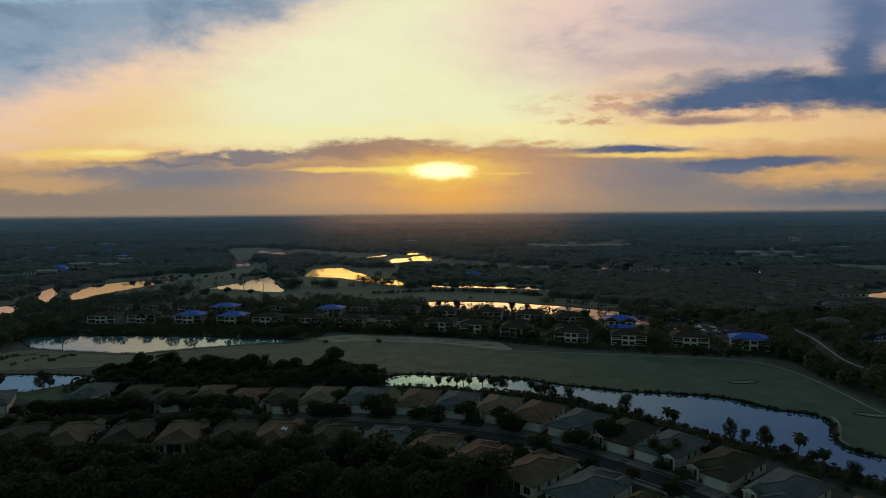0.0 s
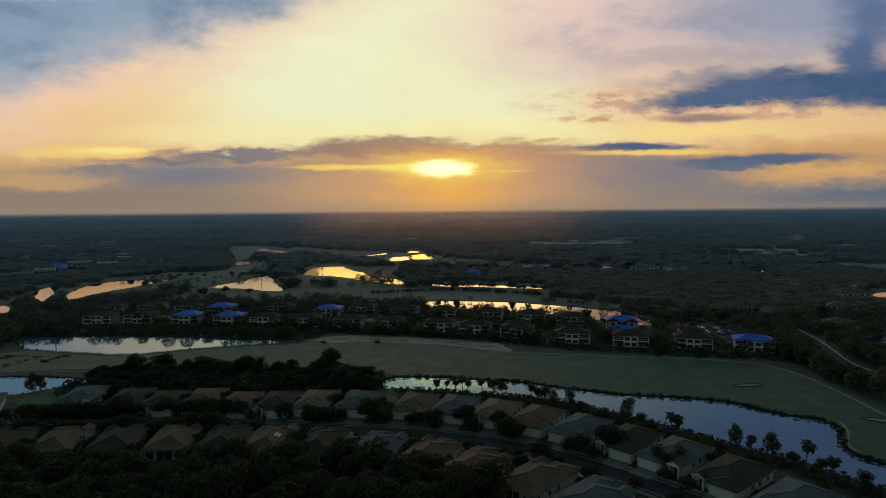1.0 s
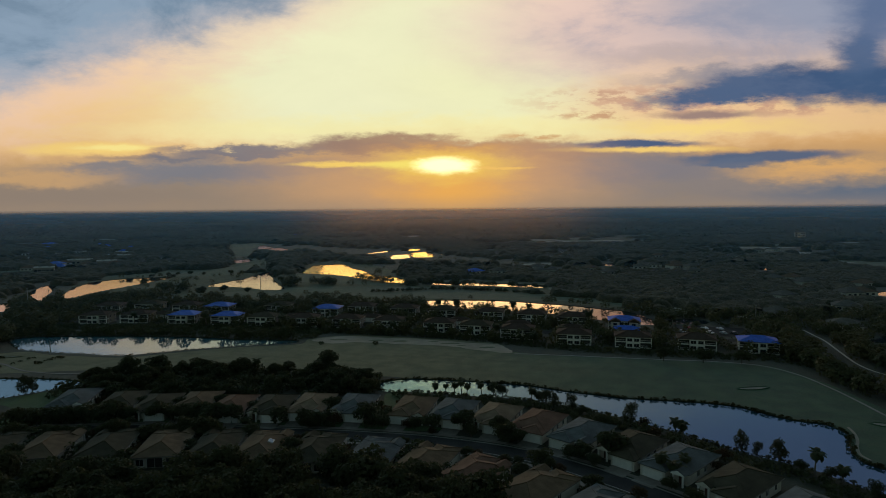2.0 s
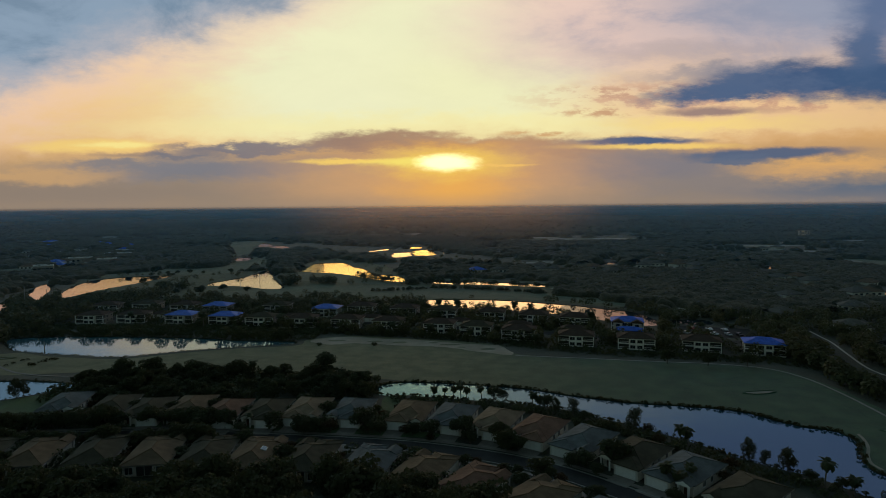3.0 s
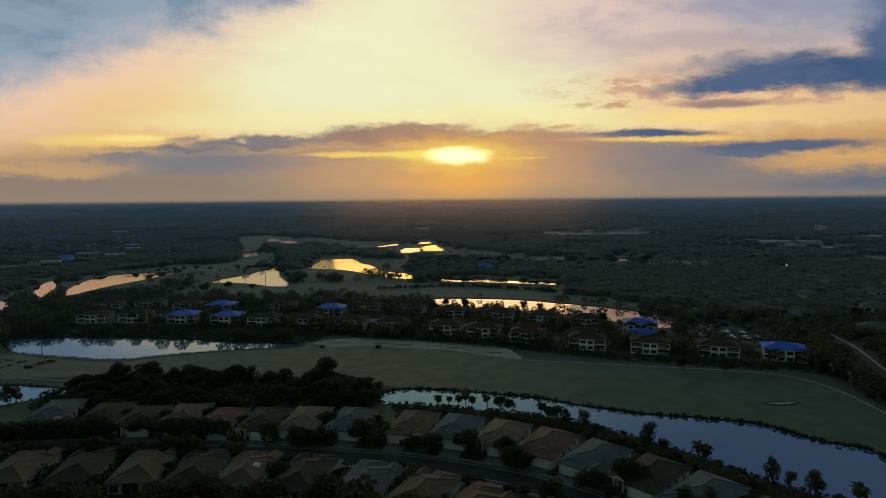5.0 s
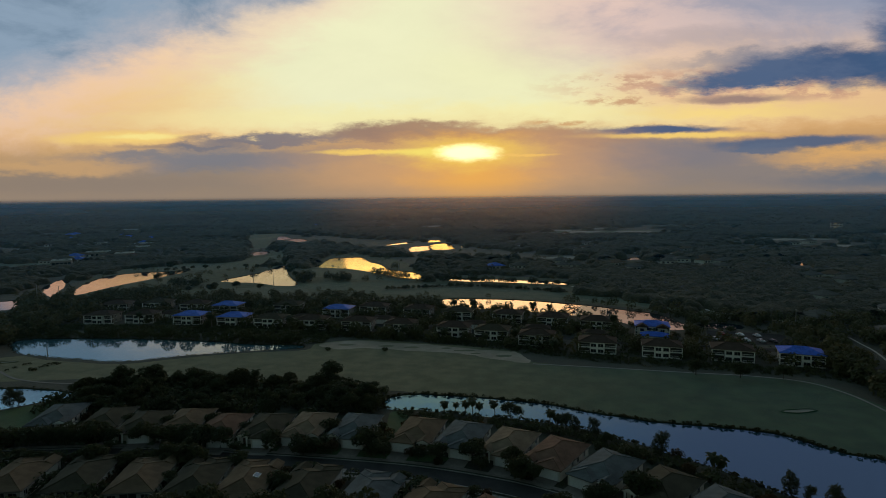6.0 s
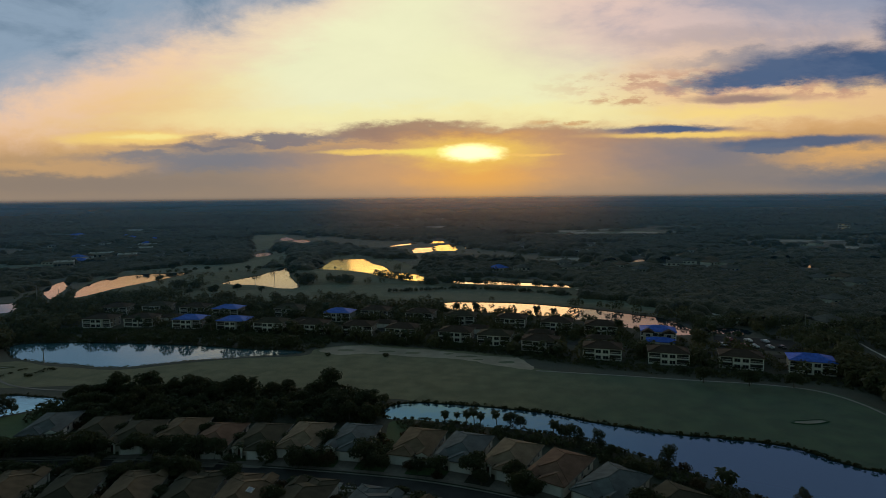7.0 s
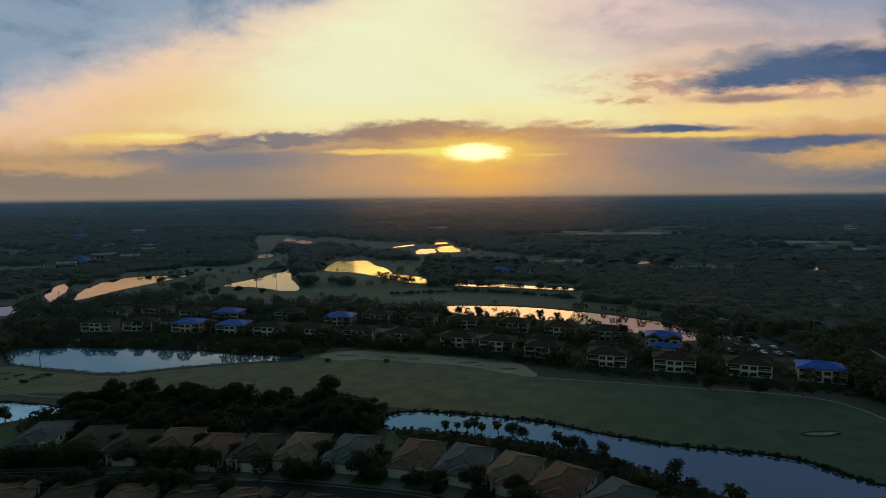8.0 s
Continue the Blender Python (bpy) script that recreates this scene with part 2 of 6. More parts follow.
def roofing(name, colour, rough=0.9):
    """Concrete tiles: courses across the slope, blotches, per-house tone."""
    def build(n, b):
        p = where(n)
        x, y, z = n.split(p)
        course = n.math("FRACT", n.math("MULTIPLY", z, 6.2))
        stain, grain = n.noise(p, 0.35, 5)[0], n.noise(p, 6.0, 3)[0]
        f = n.math("ADD", n.math("MULTIPLY", stain, 0.7), n.math("MULTIPLY", grain, 0.3))
        tint = n.mix(n.ramp01(f, 0.3, 0.7), dim(colour, 0.85), dim(colour, 1.6))
        tint = n.mix(n.math("MULTIPLY", n.ramp01(course, 0.8, 1.0), 0.35), tint, dim(colour, 0.4))
        n.put(b.inputs["Base Color"], tint)
        b.inputs["Roughness"].default_value = rough
        b.inputs["Specular IOR Level"].default_value = 0.08
        relief(n, b, n.math("ADD", course, n.math("MULTIPLY", grain, 0.5)), 0.5, 0.05)
    return material(name, build)


def fuzz(b, weight, rough=0.5):
    b.inputs["Sheen Weight"].default_value, b.inputs["Sheen Roughness"].default_value = weight, rough


def turf(name, dark, light, dry, small=1.5, large=0.035, sheen=0.1):
    def build(n, b):
        p = place(n)
        patch, mid, blade = n.noise(p, large, 5, 0.6)[0], n.noise(p, 0.16, 4)[0], n.noise(p, small, 4, 0.7)[0]
        tint = n.mix(n.ramp01(mid, 0.3, 0.72), dark, light)
        tint = n.mix(n.math("MULTIPLY", n.ramp01(patch, 0.42, 0.66), 0.75), tint, dry)
        tint = n.mix(n.math("MULTIPLY", n.ramp01(blade, 0.35, 0.75), 0.35), tint, dim(dark, 0.5))
        n.put(b.inputs["Base Color"], tint)
        b.inputs["Roughness"].default_value = 0.9
        b.inputs["Specular IOR Level"].default_value = 0.12
        fuzz(b, sheen)
        relief(n, b, n.math("ADD", blade, mid), 0.7, 0.15)
    return material(name, build)


def foliage(name, dark, light, spec=0.08, sheen=0.05):
    def build(n, b):
        r = n.math("ADD", n.math("MULTIPLY", island(n), 0.6), n.math("MULTIPLY", each(n), 0.4))
        big = n.noise(place(n), 0.05, 3)[0]
        tint = n.mix(r, dark, light)
        tint = n.mix(n.math("MULTIPLY", n.ramp01(big, 0.4, 0.65), 0.5), tint, (light[0] * 1.15, light[1] * 0.9, light[2] * 0.8, 1))
        n.put(b.inputs["Base Color"], tint)
        b.inputs["Roughness"].default_value = 0.65
        b.inputs["Specular IOR Level"].default_value = spec
        fuzz(b, sheen)
        thin = n.tree.nodes.new("ShaderNodeBsdfTranslucent")
        n.put(thin.inputs[0], tint)
        both = n.tree.nodes.new("ShaderNodeMixShader")
        both.inputs[0].default_value = 0.4
        n.tree.links.new(b.outputs[0], both.inputs[1])
        n.tree.links.new(thin.outputs[0], both.inputs[2])
        return both.outputs[0]
    return material(name, build)


def water_look(n, b, breeze=0.09, murk=(0.018, 0.055, 0.080, 1), reflection_tint=(0.48, 0.80, 1.0, 1), ior=1.75, chop=0.3):
    """Dark murky water below a glossy face that ripples at two scales; a tint colours its reflection."""
    p = place(n)
    b.inputs["Base Color"].default_value = murk
    b.inputs["Roughness"].default_value = 0.8
    b.inputs["Specular IOR Level"].default_value = 0.0
    swell, ripple = n.noise(p, 0.12, 3)[0], n.noise(p, 1.1, 3)[0]
    relief(n, b, n.math("ADD", n.math("MULTIPLY", swell, 2.0), n.math("MULTIPLY", ripple, 0.5)), chop, 0.12)
    bump = b.inputs["Normal"].links[0].from_socket
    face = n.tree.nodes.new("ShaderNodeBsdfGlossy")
    face.inputs["Color"].default_value, face.inputs["Roughness"].default_value = reflection_tint, breeze
    n.put(face.inputs["Normal"], bump)
    edge = n.tree.nodes.new("ShaderNodeFresnel")
    edge.inputs["IOR"].default_value = ior
    out = n.tree.nodes.new("ShaderNodeMixShader")
    n.put(out.inputs[0], edge.outputs[0])
    n.tree.links.new(b.outputs[0], out.inputs[1])
    n.tree.links.new(face.outputs[0], out.inputs[2])
    return out.outputs[0]


def asphalt_look(n, b):
    p = place(n)
    wear, grit = n.noise(p, 0.25, 5)[0], n.noise(p, 7.0, 3)[0]
    tint = n.mix(n.ramp01(wear, 0.35, 0.65), (0.022, 0.022, 0.023, 1), (0.036, 0.036, 0.035, 1))
    n.put(b.inputs["Base Color"], n.mix(n.math("MULTIPLY", grit, 0.3), tint, (0.09, 0.09, 0.088, 1)))
    b.inputs["Roughness"].default_value = 0.95
    b.inputs["Specular IOR Level"].default_value = 0.12
    relief(n, b, grit, 0.4, 0.02)


def glass_look(n, b):
    b.inputs["Base Color"].default_value = (0.02, 0.025, 0.03, 1)
    b.inputs["Roughness"].default_value = 0.06
    n.put(b.inputs["Specular IOR Level"], n.ramp01(each(n), 0.0, 1.0, 0.4, 0.7))


def tarp_look(n, b):
    p = where(n)
    x, y, z = n.split(p)
    fold, seam = n.noise(p, 0.7, 4, 0.6, 0.6)[0], n.math("FRACT", n.math("MULTIPLY", x, 0.3))
    tint = n.mix(n.ramp01(fold, 0.3, 0.7), (0.018, 0.085, 0.46, 1), (0.04, 0.15, 0.66, 1))
    tint = n.mix(n.math("MULTIPLY", n.ramp01(seam, 0.94, 1.0), 0.4), tint, (0.12, 0.2, 0.7, 1))
    n.put(b.inputs["Base Color"], tint)
    b.inputs["Roughness"].default_value = 0.6
    b.inputs["Specular IOR Level"].default_value = 0.15
    relief(n, b, fold, 0.6, 0.12)


M_WATER = material("still_water_blue_sheen", water_look)
# sky colour painted into each reflection as a tint: peach, pale blue, gold
M_WATER_CALM = material("calm_water_peach_sheen", lambda n, b: water_look(n, b, 0.04, (0.01, 0.03, 0.045, 1), (1.0, 0.85, 0.84, 1), 2.0, 0.12))
M_WATER_OPEN = material("open_water_blue_sheen", lambda n, b: water_look(n, b, 0.05, (0.05, 0.13, 0.17, 1), (0.74, 0.92, 1.0, 1), 2.6, 0.15))
M_WATER_GOLD = material("breezy_water_gold_sheen", lambda n, b: water_look(n, b, 0.10, (0.01, 0.03, 0.045, 1), (1.0, 0.84, 0.50, 1), 2.5, 0.2))
M_ASPHALT = material("worn_asphalt", asphalt_look)
M_GLASS = material("window_glass", glass_look)
M_TARP = material("blue_tarpaulin", tarp_look)
M_ROUGH = turf("rough_grass", (0.015, 0.022, 0.011, 1), (0.028, 0.036, 0.018, 1), (0.038, 0.040, 0.022, 1), 1.5, 0.035, 0.12)


def fairway_look(n, b):
    """Mown turf, dry and tan to the west, lush to the east, with faint mowing bands."""
    p = place(n)
    x, y, z = n.split(p)
    patch, mid, blade = n.noise(p, 0.02, 5, 0.6)[0], n.noise(p, 0.13, 4)[0], n.noise(p, 2.5, 4, 0.7)[0]
    lush = n.ramp01(n.math("MULTIPLY_ADD", n.math("SUBTRACT", patch, 0.5), 120.0, x), -30.0, 85.0)
    dry = n.mix(n.ramp01(mid, 0.3, 0.72), (0.108, 0.112, 0.052, 1), (0.180, 0.172, 0.090, 1))
    green = n.mix(n.ramp01(mid, 0.3, 0.72), (0.018, 0.060, 0.034, 1), (0.040, 0.096, 0.048, 1))
    tint = n.mix(lush, dry, green)
    stripe = n.math("SINE", n.math("MULTIPLY_ADD", y, 1.1, n.math("MULTIPLY", x, 0.25)))
    tint = n.mix(n.ramp01(stripe, -0.3, 0.3, 0.0, 0.10), tint, (0.05, 0.06, 0.03, 1))
    n.put(b.inputs["Base Color"], n.mix(n.math("MULTIPLY", n.ramp01(blade, 0.35, 0.75), 0.3), tint, (0.035, 0.042, 0.02, 1)))
    b.inputs["Roughness"].default_value = 0.9
    b.inputs["Specular IOR Level"].default_value = 0.12
    fuzz(b, 0.1)
    relief(n, b, n.math("ADD", blade, mid), 0.7, 0.15)


M_FAIRWAY = material("fairway_turf", fairway_look)
M_FIELD = turf("far_field", (0.055, 0.066, 0.036, 1), (0.10, 0.105, 0.07, 1), (0.15, 0.14, 0.11, 1), 0.4, 0.006, 0.3)
M_RANGE = turf("golf_rough_grass", (0.050, 0.070, 0.036, 1), (0.085, 0.106, 0.055, 1), (0.105, 0.106, 0.062, 1), 0.8, 0.02, 0.06)
M_LINKS = turf("far_fairway_turf", (0.056, 0.084, 0.050, 1), (0.098, 0.126, 0.074, 1), (0.130, 0.134, 0.086, 1), 0.8, 0.015, 0.08)
M_LAWN = turf("garden_lawn", (0.026, 0.066, 0.016, 1), (0.050, 0.110, 0.030, 1), (0.07, 0.085, 0.03, 1))
M_SAND = turf("waste_sand", (0.30, 0.245, 0.185, 1), (0.40, 0.33, 0.25, 1), (0.22, 0.19, 0.135, 1), 1.2, 0.06)
M_BUNKER = plain("bunker_sand", (0.22, 0.21, 0.17), 0.95, 0, 0.15, 0.4, 0.05)
M_PATH = plain("pale_concrete_path", (0.34, 0.325, 0.285), 0.85, 0, 0.2, 0.5, 0.02)
M_DRIVE = plain("driveway_pavers", (0.17, 0.15, 0.13), 0.85, 0, 0.25, 0.6, 0.02)
M_KERB = plain("kerb_concrete", (0.20, 0.195, 0.18), 0.85, 0, 0.2, 0.8)
M_STUCCO = plain("cream_stucco", (0.56, 0.52, 0.45), 0.85, 0, 0.12, 0.6, 0.01)
M_STUCCO_TAN = plain("tan_stucco", (0.42, 0.35, 0.27), 0.85, 0, 0.12, 0.6, 0.01)
# half as bright as the cream stucco
M_SIDE = plain("darker_stucco", (0.28, 0.245, 0.20), 0.85, 0, 0.15, 0.6, 0.01)
M_WHITE = plain("white_paint", (0.74, 0.73, 0.70), 0.5, 0, 0.08, 0.9)
M_TRIM = plain("white_trim", (0.6, 0.59, 0.56), 0.45, 0, 0.1, 1.5)
# near-black, paints the shade in veranda and lanai openings
M_DARK = plain("painted_shade_panel", (0.03, 0.03, 0.03), 0.6, 0, 0.3, 1.0)
M_DOOR = plain("front_door_wood", (0.10, 0.05, 0.03), 0.45, 0, 0.3, 2.0)
M_BARK = plain("tree_bark", (0.10, 0.08, 0.06), 0.95, 0, 0.35, 3.0, 0.03)
M_PALMBARK = plain("palm_bark", (0.15, 0.13, 0.105), 0.95, 0, 0.3, 3.0, 0.03)
M_POLE = plain("weathered_pole", (0.26, 0.25, 0.23), 0.7, 0, 0.2, 2.0)
M_TYRE = plain("tyre_rubber", (0.02, 0.02, 0.02), 0.9)
M_RIM = plain("wheel_alloy", (0.5, 0.5, 0.5), 0.3, 1.0)


def canopy_look(n, b):
    p = place(n)
    big, mid, tiny = n.noise(p, 0.006, 4)[0], n.noise(p, 0.09, 4)[0], n.noise(p, 0.7, 4, 0.7)[0]
    tint = n.mix(n.ramp01(mid, 0.32, 0.68), (0.046, 0.043, 0.023, 1), (0.100, 0.086, 0.046, 1))
    tint = n.mix(n.math("MULTIPLY", n.ramp01(big, 0.45, 0.58), 0.6), tint, (0.050, 0.050, 0.030, 1))
    n.put(b.inputs["Base Color"], n.mix(n.math("MULTIPLY", n.ramp01(tiny, 0.4, 0.7), 0.5), tint, (0.020, 0.024, 0.014, 1)))
    b.inputs["Roughness"].default_value = 0.9
    b.inputs["Specular IOR Level"].default_value = 0.05
    fuzz(b, 0.10)
    relief(n, b, n.math("ADD", n.math("MULTIPLY", mid, 2.0), tiny), 1.0, 0.9)


M_CANOPY = material("woodland_canopy", canopy_look)
ROOFS = {
    "brown": roofing("brown_tile", (0.115, 0.080, 0.051)),
    "tan": roofing("tan_tile", (0.150, 0.110, 0.074)),
    "red": roofing("red_brown_tile", (0.130, 0.075, 0.052)),
    "grey": roofing("slate_grey_tile", (0.086, 0.095, 0.097)),
    "dark": roofing("dark_olive_tile", (0.052, 0.046, 0.031)),
    "pale": roofing("weathered_pale_tile", (0.098, 0.091, 0.080)),
    "umber": roofing("umber_tile", (0.056, 0.040, 0.031)),
}
M_LEAF = foliage("oak_leaves", (0.036, 0.047, 0.023, 1), (0.064, 0.078, 0.038, 1))
M_LEAF_WARM = foliage("russet_leaves", (0.035, 0.026, 0.012, 1), (0.075, 0.055, 0.025, 1))
M_FROND = foliage("palm_fronds", (0.035, 0.05, 0.025, 1), (0.07, 0.09, 0.045, 1), 0.15)
M_SHRUB = foliage("hedge_leaves", (0.042, 0.054, 0.026, 1), (0.078, 0.094, 0.046, 1))
# lit copy of the oak leaves: middle-distance brightness painted into the colour
M_LEAF_LIT = foliage("lit_leaves", (0.056, 0.066, 0.032, 1), (0.104, 0.112, 0.056, 1))
M_REED = foliage("shore_reeds", (0.022, 0.028, 0.012, 1), (0.06, 0.062, 0.028, 1))
M_WOODS = foliage("far_woods", (0.048, 0.048, 0.025, 1), (0.096, 0.088, 0.046, 1), 0.05, 0.10)


def glow_look(n, b):
    b.inputs["Base Color"].default_value = (0.1, 0.08, 0.05, 1)
    b.inputs["Emission Color"].default_value = (1.0, 0.62, 0.22, 1)
    n.put(b.inputs["Emission Strength"], n.ramp01(each(n), 0.0, 1.0, 0.2, 0.75))


M_LIT = material("lit_window", glow_look)
CAR_PAINTS = [plain("car_paint_" + n, c, 0.25, 0.2, 0.05, 1.0, 0, 0.6) for n, c in
              (("white", (0.7, 0.7, 0.7)), ("silver", (0.4, 0.41, 0.42)), ("black", (0.03, 0.03, 0.035)), ("red", (0.25, 0.03, 0.03)))]


# ---------------------------------------------------------------- making meshes
def part(name, bm, mat, parent=None, label="", smooth=False):
    me = bpy.data.meshes.new(name)
    bm.to_mesh(me)
    bm.free()
    me.materials.append(mat)
    if smooth:
        me.shade_smooth()
    ob = new(name, me)
    if parent:
        ob.parent = parent
    return tagged(ob, label) if label else ob


def sheet_mesh(name, verts, faces, mat, parent=None):
    me = bpy.data.meshes.new(name)
    me.from_pydata(verts, [], faces)
    me.materials.append(mat)
    ob = new(name, me)
    if parent:
        ob.parent = parent
    return ob


def block(bm, x0, x1, y0, y1, z0, z1):
    vs = [bm.verts.new(p) for p in ((x0, y0, z0), (x1, y0, z0), (x1, y1, z0), (x0, y1, z0), (x0, y0, z1), (x1, y0, z1), (x1, y1, z1), (x0, y1, z1))]
    for f in ((0, 3, 2, 1), (4, 5, 6, 7), (0, 1, 5, 4), (1, 2, 6, 5), (2, 3, 7, 6), (3, 0, 4, 7)):
        bm.faces.new([vs[i] for i in f])
    return vs


def brick_of(*spans):
    bm = bmesh.new()
    for s in spans:
        block(bm, *s)
    return bm


def tube(bm, a, b, ra, rb, sides=7):
    a, b = Vector(a), Vector(b)
    d = (b - a).normalized()
    s = d.orthogonal().normalized()
    t = d.cross(s)
    rings = []
    for c, r in ((a, ra), (b, rb)):
        rings.append([bm.verts.new(c + r * (math.cos(i * math.tau / sides) * s + math.sin(i * math.tau / sides) * t)) for i in range(sides)])
    for i in range(sides):
        j = (i + 1) % sides
        bm.faces.new((rings[0][i], rings[0][j], rings[1][j], rings[1][i]))
    bm.faces.new(rings[1])
    bm.faces.new(rings[0][::-1])


def rounded(points, steps=6, closed=True, wobble=0.0, seed=0):
    """A smooth line through the points, with an uneven edge."""
    rnd = random.Random(seed)
    n, out = len(points), []
    for i in range(n if closed else n - 1):
        at = lambda j: Vector((*points[(i + j) % n if closed else min(max(i + j, 0), n - 1)], 0))
        p0, p1, p2, p3 = at(-1), at(0), at(1), at(2)
        for s in range(steps):
            t = s / steps
            q = 0.5 * (2 * p1 + (p2 - p0) * t + (2 * p0 - 5 * p1 + 4 * p2 - p3) * t * t + (3 * p1 - p0 - 3 * p2 + p3) * t ** 3)
            out.append((q.x + rnd.uniform(-wobble, wobble), q.y + rnd.uniform(-wobble, wobble)))
    if not closed:
        out.append(tuple(points[-1]))
    return out


def inside(xs, ys, poly):
    """Which of the points lie inside the outline."""
    xs, ys = np.asarray(xs, float), np.asarray(ys, float)
    hit = np.zeros(xs.shape, bool)
    px, py = np.array([p[0] for p in poly]), np.array([p[1] for p in poly])
    j = len(poly) - 1
    for i in range(len(poly)):
        cross = ((py[i] > ys) != (py[j] > ys)) & (xs < (px[j] - px[i]) * (ys - py[i]) / (py[j] - py[i] + 1e-12) + px[i])
        hit ^= cross
        j = i
    return hit


def near_line(xs, ys, line, dist):
    xs, ys = np.asarray(xs, float), np.asarray(ys, float)
    hit = np.zeros(xs.shape, bool)
    for (ax, ay), (bx, by) in zip(line[:-1], line[1:]):
        ex, ey = bx - ax, by - ay
        t = np.clip(((xs - ax) * ex + (ys - ay) * ey) / (ex * ex + ey * ey + 1e-9), 0, 1)
        hit |= (xs - ax - t * ex) ** 2 + (ys - ay - t * ey) ** 2 < dist * dist
    return hit


from mathutils import geometry


def patchwork(outline, holes):
    """Triangles that fill the outline but for the holes."""
    pts, edges = [], []
    for loop in (outline, *holes):
        base = len(pts)
        pts += [Vector(p) for p in loop]
        edges += [(base + i, base + (i + 1) % len(loop)) for i in range(len(loop))]
    vs, _, fs, *_ = geometry.delaunay_2d_cdt(pts, edges, [], 0, 1e-4)
    cx = [sum(vs[i].x for i in f) / 3 for f in fs]
    cy = [sum(vs[i].y for i in f) / 3 for f in fs]
    keep = inside(cx, cy, outline)
    for h in holes:
        keep &= ~inside(cx, cy, h)
    return vs, [f for f, ok in zip(fs, keep) if ok]


def layer(name, outline, z, mat, label, category, holes=()):
    vs, fs = patchwork(outline, holes)
    fs = [f if (vs[f[1]] - vs[f[0]]).cross(vs[f[2]] - vs[f[0]]) > 0 else f[::-1] for f in fs]
    return tagged(sheet_mesh(name, [(v.x, v.y, z) for v in vs], fs, mat), label, category, kind="structure")


def ribbon(name, line, width, z, thick, mat, label, category):
    """A strip of paving along a line, with sides."""
    vs, fs, n = [], [], len(line)
    for i, p in enumerate(line):
        a, b = Vector(line[max(i - 1, 0)]), Vector(line[min(i + 1, n - 1)])
        d = (b - a).normalized()
        o = Vector((-d.y, d.x)) * width / 2
        for q, h in ((Vector(p) + o, z - thick), (Vector(p) + o, z), (Vector(p) - o, z), (Vector(p) - o, z - thick)):
            vs.append((q.x, q.y, h))
    for i in range(n - 1):
        for j in range(3):
            a = i * 4 + j
            fs.append((a, a + 4, a + 5, a + 1))
    return tagged(sheet_mesh(name, vs, fs, mat), label, category, kind="structure")


def shifted(line, off):
    """The line moved sideways (to its left for plus)."""
    out, n = [], len(line)
    for i, p in enumerate(line):
        d = (Vector(line[min(i + 1, n - 1)]) - Vector(line[max(i - 1, 0)])).normalized()
        out.append((p[0] - d.y * off, p[1] + d.x * off))
    return out


